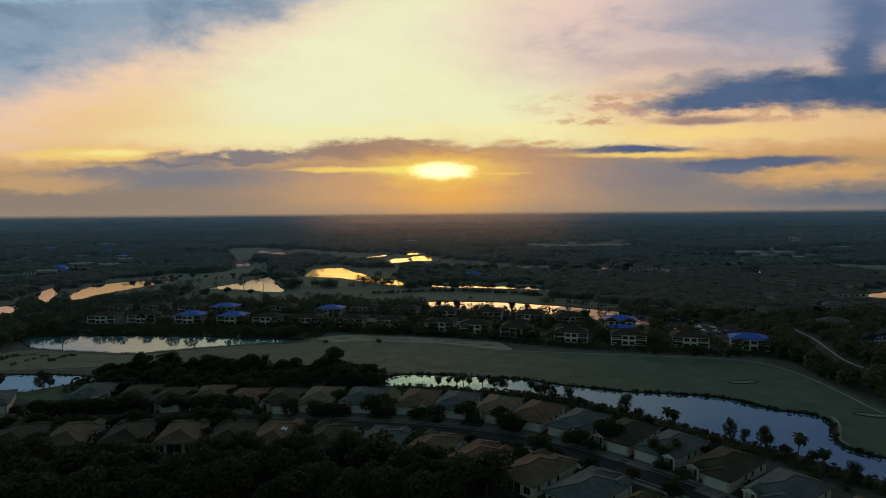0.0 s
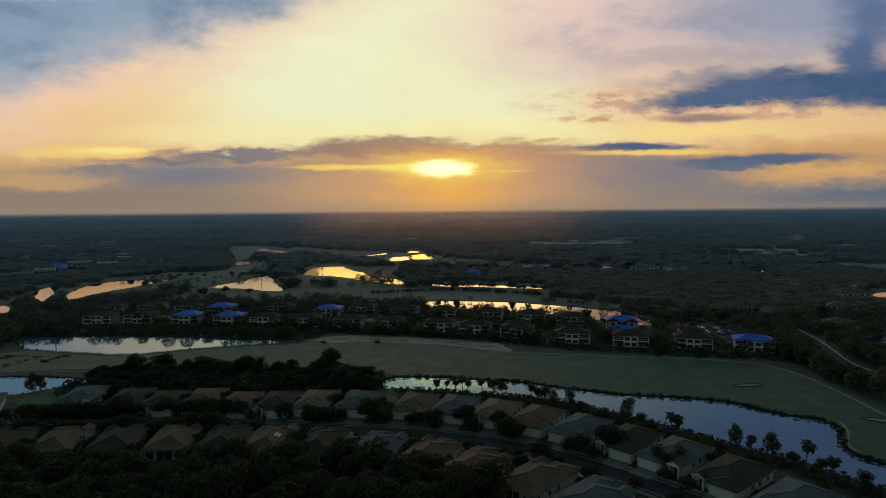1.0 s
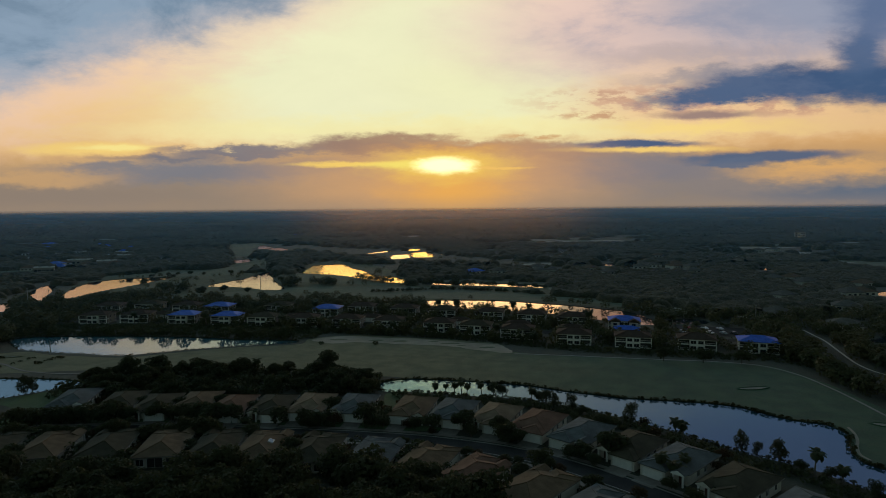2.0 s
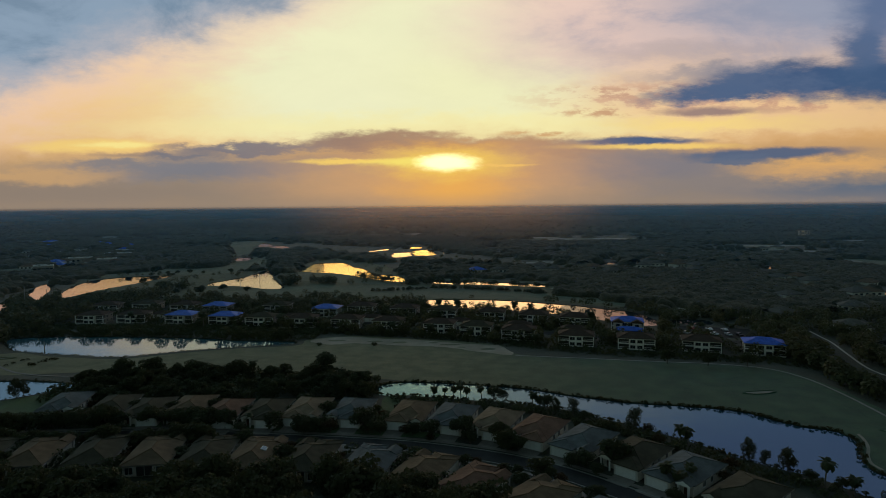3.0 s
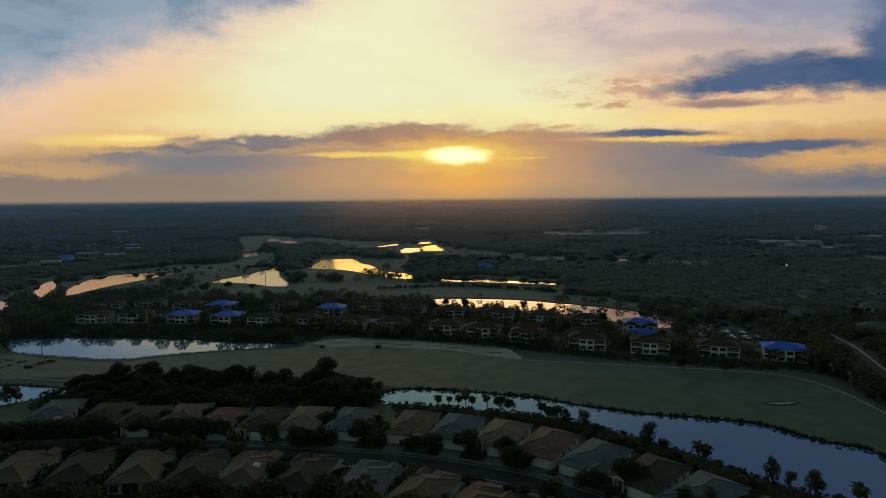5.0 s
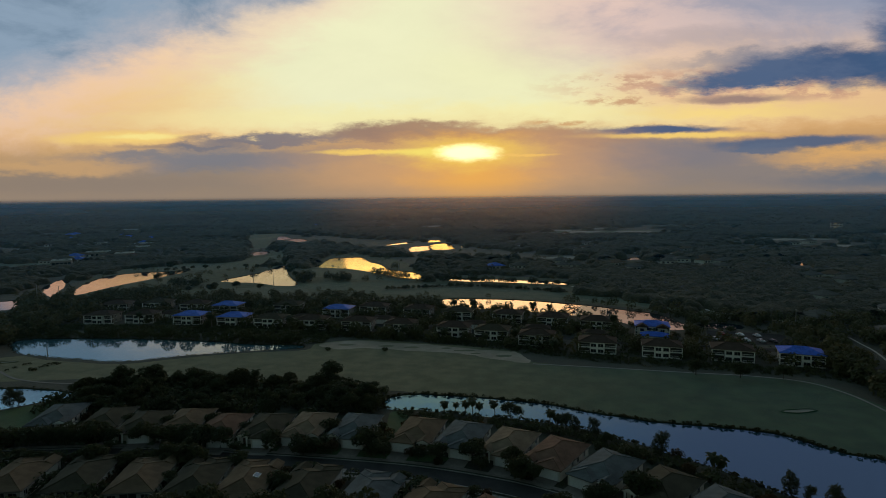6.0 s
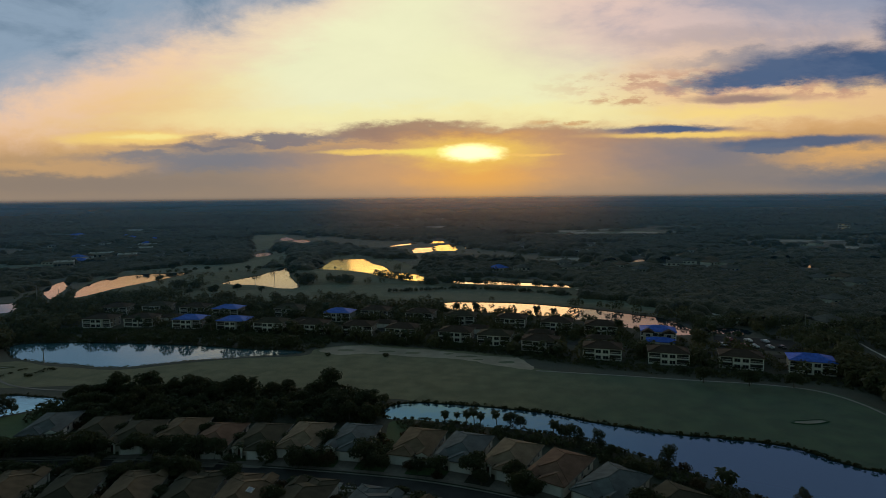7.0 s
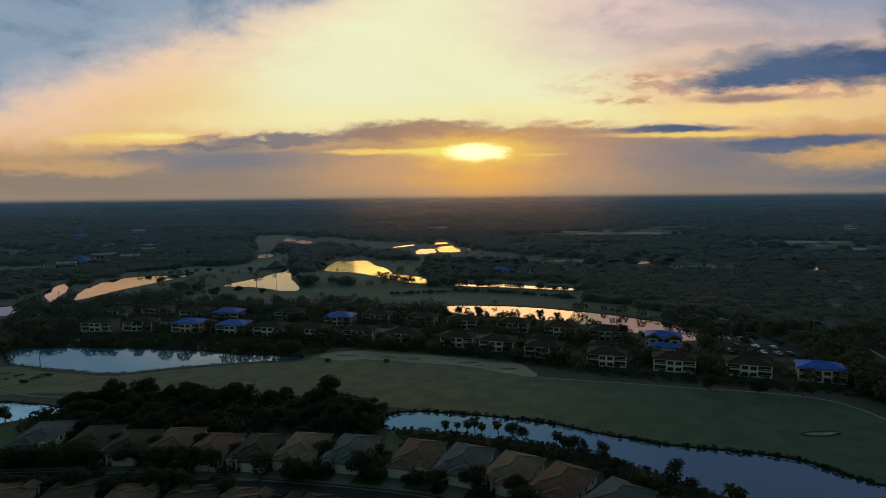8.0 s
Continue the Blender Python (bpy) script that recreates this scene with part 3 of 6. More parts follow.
# ---------------------------------------------------------------- the plan: ponds, greens, ways
POND_PLANS = {
    "lake": ([(-27, 215), (-25, 221), (-18, 224), (-7, 223.5), (10, 220), (27, 215), (42, 207), (58, 200), (76, 196), (89, 192), (95, 186), (101, 179), (108.5, 175),
              (110.5, 169.5), (109, 164), (105, 157.5), (102.3, 152), (102.5, 147.5), (106, 143), (119, 133), (130, 118), (118, 108), (104, 119), (98, 128), (91, 136), (86, 145), (80, 150),
              (74, 155), (69, 162), (62, 170), (54, 178), (45, 186), (34, 194), (19, 200), (-1, 205), (-13, 208), (-24, 209)], "long curving lake with still blue-grey water beside the fairway"),
    "pond_west": ([(-220, 296), (-217, 304), (-197, 306), (-176, 306), (-145, 303), (-121, 299.5), (-102, 294.5), (-79, 292.5), (-74, 288.5), (-78, 285), (-97, 281), (-121, 274),
                   (-145, 264), (-165, 267), (-183, 271), (-203, 278)], "pale still pond between the fairway and the condominiums"),
    "pond_villas": ([(-134, 221), (-145, 226), (-161, 229), (-181, 229), (-198, 228), (-222, 224), (-230, 205), (-190, 191), (-173, 197), (-161, 202), (-152, 207), (-143, 215)],
                    "still blue-grey pond behind the villas"),
    "pond_north_a": ([(-301, 463), (-322, 519), (-318, 558), (-292, 572), (-266, 573), (-272, 524), (-280, 475), (-283, 438)], "long pond shining with pale sunrise light"),
    "pond_north_b": ([(-332, 469), (-351, 513), (-344, 521), (-306, 450), (-297, 430)], "narrow pond shining between trees"),
    "pond_north_c": ([(-345, 409), (-318, 414), (-310, 417), (-291, 389), (-293, 378), (-315, 370)], "small pale pond among trees"),
    "pond_tongue": ([(-206, 507), (-192, 562), (-190, 612), (-178, 606), (-161, 550), (-134, 487), (-145, 477), (-174, 495)], "tapered pond glowing with sunrise light"),
    "pond_gold": ([(-154, 610), (-151, 631), (-154, 684), (-138, 696), (-119, 694), (-104, 650), (-92, 632), (-83, 611), (-74, 581), (-58, 567), (-46, 557), (-40, 544), (-38, 517),
                   (-49, 518), (-65, 534), (-83, 555), (-110, 583), (-134, 594), (-147, 600)], "golden pond with tree-lined shore"),
    "creek": ([(-18, 517), (29, 511), (78, 492), (76, 478), (28, 492), (-15, 503)], "narrow shining creek behind trees"),
    "pond_far_a": ([(-50, 852), (-46, 883), (-24, 892), (-18, 839), (-19, 793), (-45, 795)], "far pond gleaming orange"),
    "pond_far_h": ([(-77, 825), (-68, 844), (-53, 842), (-48, 787), (-70, 764)], "far pond gleaming pale peach"),
    "pond_far_b": ([(-116, 878), (-86, 926), (-81, 905), (-110, 864)], "thin far pond gleaming orange"),
    "pond_far_c": ([(-70, 946), (-43, 962), (-41, 922), (-67, 915)], "thin far pond gleaming yellow"),
    "pond_far_d": ([(-8, 865), (3, 825), (0, 805), (-9, 840)], "small far pond gleaming orange"),
    "canal": ([(-16, 414), (-2, 418), (35, 413), (64, 399), (82, 389), (97, 376), (109, 366), (116, 345), (113, 325), (98, 325), (80, 345), (60, 361), (34, 374), (2, 384), (-12, 392)],
              "pale canal behind the condominiums"),
    "pond_lot": ([(124, 338), (142, 337), (141, 325), (123, 326)], "small bright pond beside the parking lot"),
    "pond_east": ([(307, 427), (339, 450), (384, 461), (348, 413), (315, 412)], "pale pond in the eastern woods"),
    "pond_east_b": ([(192, 279), (205, 286), (222, 295), (251, 302), (226, 267), (207, 273)], "pale pond beside the eastern road"),
    "pond_far_e": ([(-273, 764), (-265, 780), (-259, 788), (-247, 747), (-257, 725)], "thin far pond shining"),
    "pond_far_f": ([(-323, 1010), (-334, 1085), (-300, 1021), (-303, 994)], "small far pond shining"),
    "pond_glint_a": ([(162, 646), (167, 663), (192, 684), (187, 660)], "small glinting pond among trees"),
    "pond_glint_b": ([(197, 630), (203, 648), (213, 654), (206, 628)], "small glinting pond in the woods"),
    "pond_glint_c": ([(61, 950), (68, 985), (80, 975), (73, 938)], "tiny far pond catching light"),
    "pond_glint_d": ([(315, 594), (318, 610), (331, 621), (329, 600)], "tiny pond in the eastern woods"),
    "pond_far_g": ([(-296, 993), (-290, 1020), (-259, 976), (-267, 939)], "small far pond shining"),
    "pond_far_i": ([(-254, 796), (-252, 813), (-242, 778), (-245, 770)], "tiny far pond shining"),
}
PONDS = {}
for i, (name, (pts, _)) in enumerate(POND_PLANS.items()):
    PONDS[name] = rounded(pts, 6, True, 0.35 if len(pts) > 11 else 3.0 if name.startswith("pond_far") else 0.8, i)
HOLES = list(PONDS.values())

FAIRWAYS = {
    "fairway": rounded([(-232, 262), (-215, 262), (-197, 272), (-180, 266), (-165, 263), (-143, 260), (-120, 270), (-97, 278), (-72, 283), (-69, 295), (-47, 302), (-14, 294), (22, 282), (30, 263),
                        (83, 251), (124, 240), (134, 217), (135, 192), (136, 165), (137, 120), (122, 112), (100, 140), (90, 178), (60, 196), (10, 214), (-20, 226), (-29, 228),
                        (-50, 237), (-81, 236), (-118, 239), (-141, 240), (-175, 236), (-205, 234), (-232, 238)], 5),
    "fairway_north": rounded([(-125, 494), (-34, 488), (47, 456), (92, 424), (120, 395), (150, 358), (143, 352), (112, 382), (81, 406), (-30, 430), (-123, 464)], 5),
    "fairway_tongue": rounded([(-200, 460), (-141, 472), (-118, 458), (-122, 436), (-190, 438)], 5),
    "fairway_ponds": rounded([(-338, 590), (-275, 640), (-250, 675), (-225, 742), (-215, 735), (-215, 640), (-220, 600), (-250, 582), (-300, 578)], 5),
    "fairway_gold": rounded([(-140, 590), (-100, 572), (-60, 530), (-36, 510), (-60, 504), (-130, 530), (-150, 560)], 5),
    "fairway_far": rounded([(-322, 878), (-416, 1128), (-397, 1160), (-350, 1155), (-325, 990), (-282, 880), (-282, 830), (-292, 795)], 5),
    "fairway_east": rounded([(454, 704), (500, 660), (560, 600), (500, 590), (453, 601), (436, 656)], 5),
    "clearing_north": rounded([(60, 1150), (300, 1180), (420, 1130), (300, 1090), (100, 1100)], 5),
    "clearing_west": rounded([(-620, 640), (-500, 655), (-430, 640), (-480, 618), (-600, 610)], 5),
}
STREET = rounded([(-190, 160), (-150, 169), (-104, 174), (-83, 174), (-60, 172), (-17, 166), (7, 159), (22, 151.5), (34, 142), (46, 130), (56, 117), (68, 98), (78, 78)], 6, False)
CART_PATH = rounded([(28, 261), (55, 256), (83, 250), (108, 245), (124, 238), (131, 225), (132.5, 208), (132, 192), (131, 173), (134, 150)], 5, False)
CART_PATH_WEST = rounded([(-240, 254), (-205, 256), (-189, 250), (-172, 239), (-150, 234), (-120, 236)], 5, False)
EAST_ROAD = rounded([(182, 306), (179.5, 294), (177, 281), (170, 260), (163, 237), (164, 222), (172, 205)], 5, False)
NORTH_PATH = rounded([(80, 470), (104, 437), (132, 393), (155, 358), (185, 330)], 5, False)
LOT = [(112, 296), (150, 290), (154, 312), (122, 322)]
CONDO_ROAD = rounded([(-230, 356), (-150, 350), (-80, 340), (-20, 326), (40, 309), (90, 291), (150, 281)], 5, False)

CLEARINGS = []
GOLF = rounded([(-350, 590), (-330, 700), (-240, 790), (-120, 740), (-20, 560), (90, 500), (150, 380), (140, 345), (80, 395), (-40, 420), (-200, 420), (-280, 430)], 5)
# ground with the ponds cut out and sloping banks
FAR = 7000
vs, fs = patchwork([(-FAR, -FAR), (FAR, -FAR), (FAR, FAR), (-FAR, FAR)], HOLES)
verts = [(v.x, v.y, 0.0) for v in vs]
faces = [f if (vs[f[1]] - vs[f[0]]).cross(vs[f[2]] - vs[f[0]]) > 0 else f[::-1] for f in fs]


def inset(loop, d):
    """The outline drawn inwards by d."""
    area = sum(a[0] * b[1] - b[0] * a[1] for a, b in zip(loop, loop[1:] + loop[:1]))
    s, out, n = (1 if area > 0 else -1), [], len(loop)
    for i, p in enumerate(loop):
        t = (Vector(loop[(i + 1) % n]) - Vector(loop[i - 1])).normalized()
        out.append((p[0] - t.y * d * s, p[1] + t.x * d * s))
    return out


for loop in HOLES:
    base, n = len(verts), len(loop)
    verts += [(*p, 0.0) for p in loop] + [(*p, -1.2) for p in inset(loop, 1.4)]
    for i in range(n):
        j = (i + 1) % n
        faces.append((base + i, base + j, base + n + j, base + n + i))
ground = sheet_mesh("ground", verts, faces, M_ROUGH)
tagged(ground, "flat dark rough grass with sloping pond banks", "ground", kind="structure")

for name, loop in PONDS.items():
    # gold-tinted reflections for three ponds, peach for most others
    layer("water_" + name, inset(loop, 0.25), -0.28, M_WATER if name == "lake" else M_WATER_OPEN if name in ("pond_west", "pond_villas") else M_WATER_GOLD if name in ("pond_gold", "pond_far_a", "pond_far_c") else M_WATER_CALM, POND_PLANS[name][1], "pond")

for name, loop in FAIRWAYS.items():
    layer(name, loop, 0.05, M_FAIRWAY if name == "fairway" else M_LINKS, "mown olive-green golf fairway turf", "fairway", [h for h in HOLES])

for pts in ([(-23, 206), (-18, 205), (-17, 192), (-21, 180), (-25, 182), (-23, 194)], [(-163, 200), (-152, 205), (-143, 212), (-137, 214), (-134, 205), (-131, 190), (-129, 179), (-136, 176), (-141, 190), (-150, 197)],
            [(-112, 180), (-60, 178), (-10, 171), (-8, 175), (-60, 182), (-112, 185)]):
    layer("lawn", rounded(pts, 4), 0.045, M_LAWN, "short green garden lawn", "lawn", HOLES)

# far clearings: yards, fields and roads in the woods
rnd = random.Random(5)
verts, faces = [], []
for i in range(150):
    y = 1000 * rnd.uniform(0.75, 2.0) ** 2
    x, a, b = y * rnd.uniform(-0.8, 0.8), rnd.uniform(15, 70) * y / 1200, rnd.uniform(10, 45) * y / 1200
    if -420 < x < 60 and y < 1150:
        continue
    base = len(verts)
    for j in range(14):
        t, w = j * math.tau / 14, rnd.uniform(0.7, 1.2)
        verts.append((x + a * w * math.cos(t), y + b * w * math.sin(t), 0.06 + 0.01 * (i % 5)))
    faces.append(tuple(range(base, base + 14)))
    CLEARINGS.append((x, y, a, b))
tagged(sheet_mesh("far_clearings", verts, faces, M_FIELD), "pale open fields and yards among far woods", "field", kind="structure")

layer("golf_rough", GOLF, 0.03, M_RANGE, "unmown golf course grass round the far ponds", "grass", HOLES)

SAND = rounded([(-68, 291), (-61, 298), (-47, 300), (-28, 294.5), (-14, 292), (9, 283), (22, 280), (27, 268), (26, 262), (13, 268), (-2, 277), (-22, 281), (-45, 286), (-56, 284)], 5, True, 0.5, 5)
ISLANDS = [rounded([(x + a * math.cos(i * 1.0472 + 0.3), y + b * math.sin(i * 1.0472 + 0.3)) for i in range(6)], 3, True, 0.3, i0)
           for i0, (x, y, a, b) in enumerate([(-55, 292, 4.5, 1.6), (-36, 290, 4, 1.5), (-24, 287.5, 3.6, 1.8), (-8, 286, 2.6, 1.2), (0, 282, 5, 1.4), (17, 273, 3.6, 1.8), (5, 277, 2.2, 1.0)])]
layer("sand_waste_area", SAND, 0.10, M_SAND, "pale sandy waste area with grassy islands", "sand", ISLANDS)


def bunker(x, y, a, b, turn):
    """A shallow dished bunker with a raised lip."""
    bm, rings = bmesh.new(), []
    for r, z in ((1.12, 0.06), (1.0, 0.34), (0.86, 0.16), (0.5, 0.10)):
        ring = []
        for i in range(28):
            t = i * math.tau / 28
            w = 1 + 0.16 * math.sin(2 * t + 1) + 0.09 * math.sin(3 * t)
            p = Vector((a * r * w * math.cos(t), b * r * w * math.sin(t)))
            p.rotate(Matrix.Rotation(turn, 2))
            ring.append(bm.verts.new((x + p.x, y + p.y, z)))
        rings.append(ring)
    for r0, r1 in zip(rings[:-1], rings[1:]):
        for i in range(28):
            bm.faces.new((r0[i], r0[(i + 1) % 28], r1[(i + 1) % 28], r1[i]))
    bm.faces.new(rings[-1])
    me = bpy.data.meshes.new("bunker")
    bm.to_mesh(me)
    bm.free()
    me.materials.append(M_BUNKER)
    me.materials.append(M_FAIRWAY)
    for p in me.polygons[:56]:
        p.material_index = 1
    return tagged(new("bunker", me), "kidney-shaped sand bunker with a grass lip", "bunker", "golf bunkers", "structure")


bunker(105.5, 208.5, 5.0, 1.7, 0.1)
bunker(127, 172, 5.0, 1.9, -0.4)
bunker(-196, 262, 5.0, 1.6, 0.1)

ribbon("cart_path", CART_PATH, 0.95, 0.13, 0.1, M_KERB, "pale concrete cart path along the fairway", "path")
ribbon("lake_beach", rounded([(113.5, 171.5), (112.3, 167.4), (109.6, 162), (106, 157), (103.8, 152.6), (104, 149)], 5, False), 0.8, 0.11, 0.1, M_BUNKER, "narrow pale sandy beach at the lake bend", "beach")
ribbon("cart_path_west", CART_PATH_WEST, 1.1, 0.13, 0.1, M_DRIVE, "pale concrete cart path past the pond", "path")
ribbon("road_east", EAST_ROAD, 0.95, 0.10, 0.1, M_PATH, "pale narrow service road through trees", "road")
ribbon("path_north", NORTH_PATH, 2.6, 0.11, 0.1, M_PATH, "pale path beside the far fairway", "path")
ribbon("street", STREET, 6.2, 0.06, 0.06, M_ASPHALT, "dark asphalt residential street", "road")
ribbon("condo_road", CONDO_ROAD, 6.0, 0.06, 0.06, M_ASPHALT, "asphalt drive between the condominium rows", "road")
layer("parking_lot", LOT, 0.07, M_ASPHALT, "asphalt parking lot", "parking lot")
for side, off in (("north", 3.25), ("south", -3.25)):
    ribbon("kerb_" + side, shifted(STREET, off), 0.35, 0.18, 0.18, M_KERB, "pale concrete kerb", "kerb")
    ribbon("footpath_" + side, shifted(STREET, off * 1.55), 1.3, 0.12, 0.1, M_DRIVE, "narrow concrete footpath", "path")


# ---------------------------------------------------------------- houses
def hip(bm, x0, x1, y0, y1, z, pitch, fascia=0.22):
    """A closed hip roof over the rectangle; the ridge runs along the longer side. Returns the ridge and hip lines."""
    w, d = x1 - x0, y1 - y0
    half = min(w, d) / 2
    top = z + half * pitch
    if d >= w:
        r = [((x0 + x1) / 2, y0 + half, top), ((x0 + x1) / 2, y1 - half, top)]
    else:
        r = [(x0 + half, (y0 + y1) / 2, top), (x1 - half, (y0 + y1) / 2, top)]
    lo = [bm.verts.new(p) for p in ((x0, y0, z - fascia), (x1, y0, z - fascia), (x1, y1, z - fascia), (x0, y1, z - fascia))]
    ev = [bm.verts.new((v.co.x, v.co.y, z)) for v in lo]
    ra, rb = bm.verts.new(r[0]), bm.verts.new(r[1])
    for i in range(4):
        bm.faces.new((lo[i], lo[(i + 1) % 4], ev[(i + 1) % 4], ev[i]))
    bm.faces.new(lo[::-1])
    if d >= w:
        bm.faces.new((ev[0], ev[1], ra)), bm.faces.new((ev[1], ev[2], rb, ra)), bm.faces.new((ev[2], ev[3], rb)), bm.faces.new((ev[3], ev[0], ra, rb))
        ends = ((ev[0], ra), (ev[1], ra), (ev[2], rb), (ev[3], rb))
    else:
        bm.faces.new((ev[3], ev[0], ra)), bm.faces.new((ev[0], ev[1], rb, ra)), bm.faces.new((ev[1], ev[2], rb)), bm.faces.new((ev[2], ev[3], ra, rb))
        ends = ((ev[0], ra), (ev[3], ra), (ev[1], rb), (ev[2], rb))
    return [(ra.co.copy(), rb.co.copy())] + [(a.co.copy(), b.co.copy()) for a, b in ends]


def gable(bm, x0, x1, y0, y1, z, rise, fascia=0.2):
    """A closed gable roof with its ridge along y."""
    c = (x0 + x1) / 2
    a = [bm.verts.new(p) for p in ((x0, y0, z - fascia), (x1, y0, z - fascia), (x1, y0, z), (c, y0, z + rise), (x0, y0, z))]
    b = [bm.verts.new((v.co.x, y1, v.co.z)) for v in a]
    bm.faces.new(a), bm.faces.new(b[::-1])
    for i in range(5):
        j = (i + 1) % 5
        bm.faces.new((a[j], a[i], b[i], b[j]))


def opening(parent, axis, at, side, c, z0, w, h, style="window"):
    """A window or door set on a wall: its frame stands proud, with pane and sill. axis: the wall's normal; side: its outer sign."""
    def span(u0, u1, z0, z1, n0, n1):
        n0, n1 = sorted((at + side * n0, at + side * n1))
        return (u0, u1, n0, n1, z0, z1) if axis == "y" else (n0, n1, u0, u1, z0, z1)
    t = 0.09
    win = part("window" if style == "window" else "door", brick_of(
        span(c - w / 2 - t, c - w / 2, z0 - t, z0 + h + t, 0, 0.06), span(c + w / 2, c + w / 2 + t, z0 - t, z0 + h + t, 0, 0.06),
        span(c - w / 2, c + w / 2, z0 + h, z0 + h + t, 0, 0.06), span(c - w / 2, c + w / 2, z0 - t, z0, 0, 0.06)), M_TRIM, parent)
    if style == "window":
        part("pane", brick_of(span(c - w / 2, c - 0.03, z0, z0 + h, -0.05, 0.02)), M_GLASS, win)
        part("pane", brick_of(span(c + 0.03, c + w / 2, z0, z0 + h, -0.05, 0.02)), M_GLASS, win)
        part("mullion", brick_of(span(c - 0.03, c + 0.03, z0, z0 + h, 0, 0.05)), M_TRIM, win)
        part("sill", brick_of(span(c - w / 2 - 0.12, c + w / 2 + 0.12, z0 - t - 0.08, z0 - t, 0, 0.14)), M_TRIM, win)
    else:
        part("leaf", brick_of(span(c - w / 2, c + w / 2, z0, z0 + h, -0.03, 0.03)), M_DOOR, win)
    return win


VILLA_LABELS = {
    "brown": "single-storey stucco villa with brown tiled hip roof", "tan": "single-storey stucco villa with tan tiled hip roof",
    "red": "single-storey stucco villa with reddish-brown tiled hip roof", "grey": "single-storey stucco villa with slate-grey hip roof",
    "dark": "single-storey stucco villa with dark olive hip roof"}


def villa(x, y, turn, tone="brown", flip=False, skylight=False, w=10.5, d=18.0, arch=False):
    """A villa whose front wall is centred at (x, y); the house reaches back along its turned +y."""
    home = new("villa")
    home.matrix_world = pose(x, y, 0, 0, 0, turn)
    s = -1 if flip else 1
    stucco = M_STUCCO

    def sx(a, b):
        return (min(s * a, s * b), max(s * a, s * b))
    e, h = w / 2, 2.75
    # main body behind, garage wing forward on one side, entry on the other
    g0, g1 = sx(e - 6.2, e)
    body = brick_of((-e, e, 2.4, d, 0, h), (g0, g1, 0, 2.4, 0, h))
    part("wall", body, stucco, home)
    p0, p1 = sx(-e + 0.2, -e + 2.9)
    porch = new("porch")
    porch.parent = home
    for q in (p0 + 0.18, p1 - 0.18):
        part("column", brick_of((q - 0.18, q + 0.18, 0.7, 1.06, 0, h)), M_WHITE, porch)
    bm = bmesh.new()
    gable(bm, p0 - 0.35, p1 + 0.35, 0.4, 4.6, h + 0.2, 0.8)
    part("gable", bm, M_WHITE if arch else stucco, porch)
    bm = bmesh.new()
    gable(bm, p0 - 0.5, p1 + 0.5, 0.55, 4.8, h + 0.3, 0.9, 0.1)
    part("porch_roof", bm, ROOFS[tone], porch)
    opening(home, "y", 2.4, -1, s * (-e + 1.6), 0.05, 1.1, 2.1, "door")
    # roofs
    bm = bmesh.new()
    lines = hip(bm, -e - 0.5, e + 0.5, 1.9, d + 0.5, h + 0.22, 0.31)
    roof = part("roof", bm, ROOFS[tone], home)
    bm = bmesh.new()
    wing = hip(bm, g0 - 0.45, g1 + 0.45, -0.5, 7.4, h + 0.232, 0.29)
    wing_roof = part("garage_roof", bm, ROOFS[tone], home)
    for owner, ls in ((roof, lines), (wing_roof, (wing[0], wing[1], wing[2]))):
        for a, b in ls:
            bm = bmesh.new()
            tube(bm, a, b, 0.13, 0.13, 5)
            part("ridge_cap", bm, ROOFS[tone], owner)
    gut = brick_of((-e - 0.6, -e - 0.5, 1.9, d + 0.5, h - 0.02, h + 0.16), (e + 0.5, e + 0.6, 1.9, d + 0.5, h - 0.02, h + 0.16), (-e - 0.5, e + 0.5, d + 0.5, d + 0.6, h - 0.02, h + 0.16))
    part("gutter", gut, M_DRIVE, roof)
    # garage door with four sections
    c = (g0 + g1) / 2
    door = part("garage_door", brick_of((c - 2.5, c + 2.5, -0.03, 0.05, 0.03, 2.2)), M_WHITE, home, "white sectional garage door")
    for i in range(4):
        part("panel", brick_of((c - 2.42, c + 2.42, -0.07, -0.03, 0.08 + i * 0.53, 0.55 + i * 0.53)), M_WHITE, door)
    part("door_trim", brick_of((c - 2.7, c - 2.5, -0.09, 0.02, 0, 2.4), (c + 2.5, c + 2.7, -0.09, 0.02, 0, 2.4), (c - 2.5, c + 2.5, -0.09, 0.02, 2.2, 2.4)), M_TRIM, door)
    # windows
    opening(home, "y", 2.4, -1, s * (-e + 4.1), 0.8, 1.4, 1.4)
    for yy in (7.5, 11.0, 15.2):
        opening(home, "x", e, 1, yy, 0.9, 1.1, 1.3)
        opening(home, "x", -e, -1, yy + 0.8, 0.9, 1.1, 1.3)
    for xx in (-3.6, 3.6):
        opening(home, "y", d, 1, xx, 0.6, 1.8, 1.6)
    # lanai behind: a near-black panel painted as its shaded opening
    lanai = part("lanai", brick_of((-1.9, 1.9, d, d + 0.04, 0.1, 2.4)), M_DARK, home, "near-black panel painted as the shaded lanai opening")
    for xx in (-1.9, 0, 1.9):
        part("post", brick_of((xx - 0.06, xx + 0.06, d + 0.04, d + 0.12, 0, 2.5)), M_TRIM, lanai)
    if skylight:
        e2, zz = -s * 2.2, h + 0.22 + (e + 0.5 - 2.2) * 0.31
        m = pose(e2, 10.0, zz + 0.12, 0, -s * math.degrees(math.atan(0.31)), 0)
        bm = brick_of((-0.7, 0.7, -1.0, 1.0, -0.15, 0.06))
        bm.transform(m)
        sk = part("skylight", bm, M_WHITE, home, "white framed skylight")
        bm = brick_of((-0.56, 0.56, -0.86, 0.86, 0.04, 0.09))
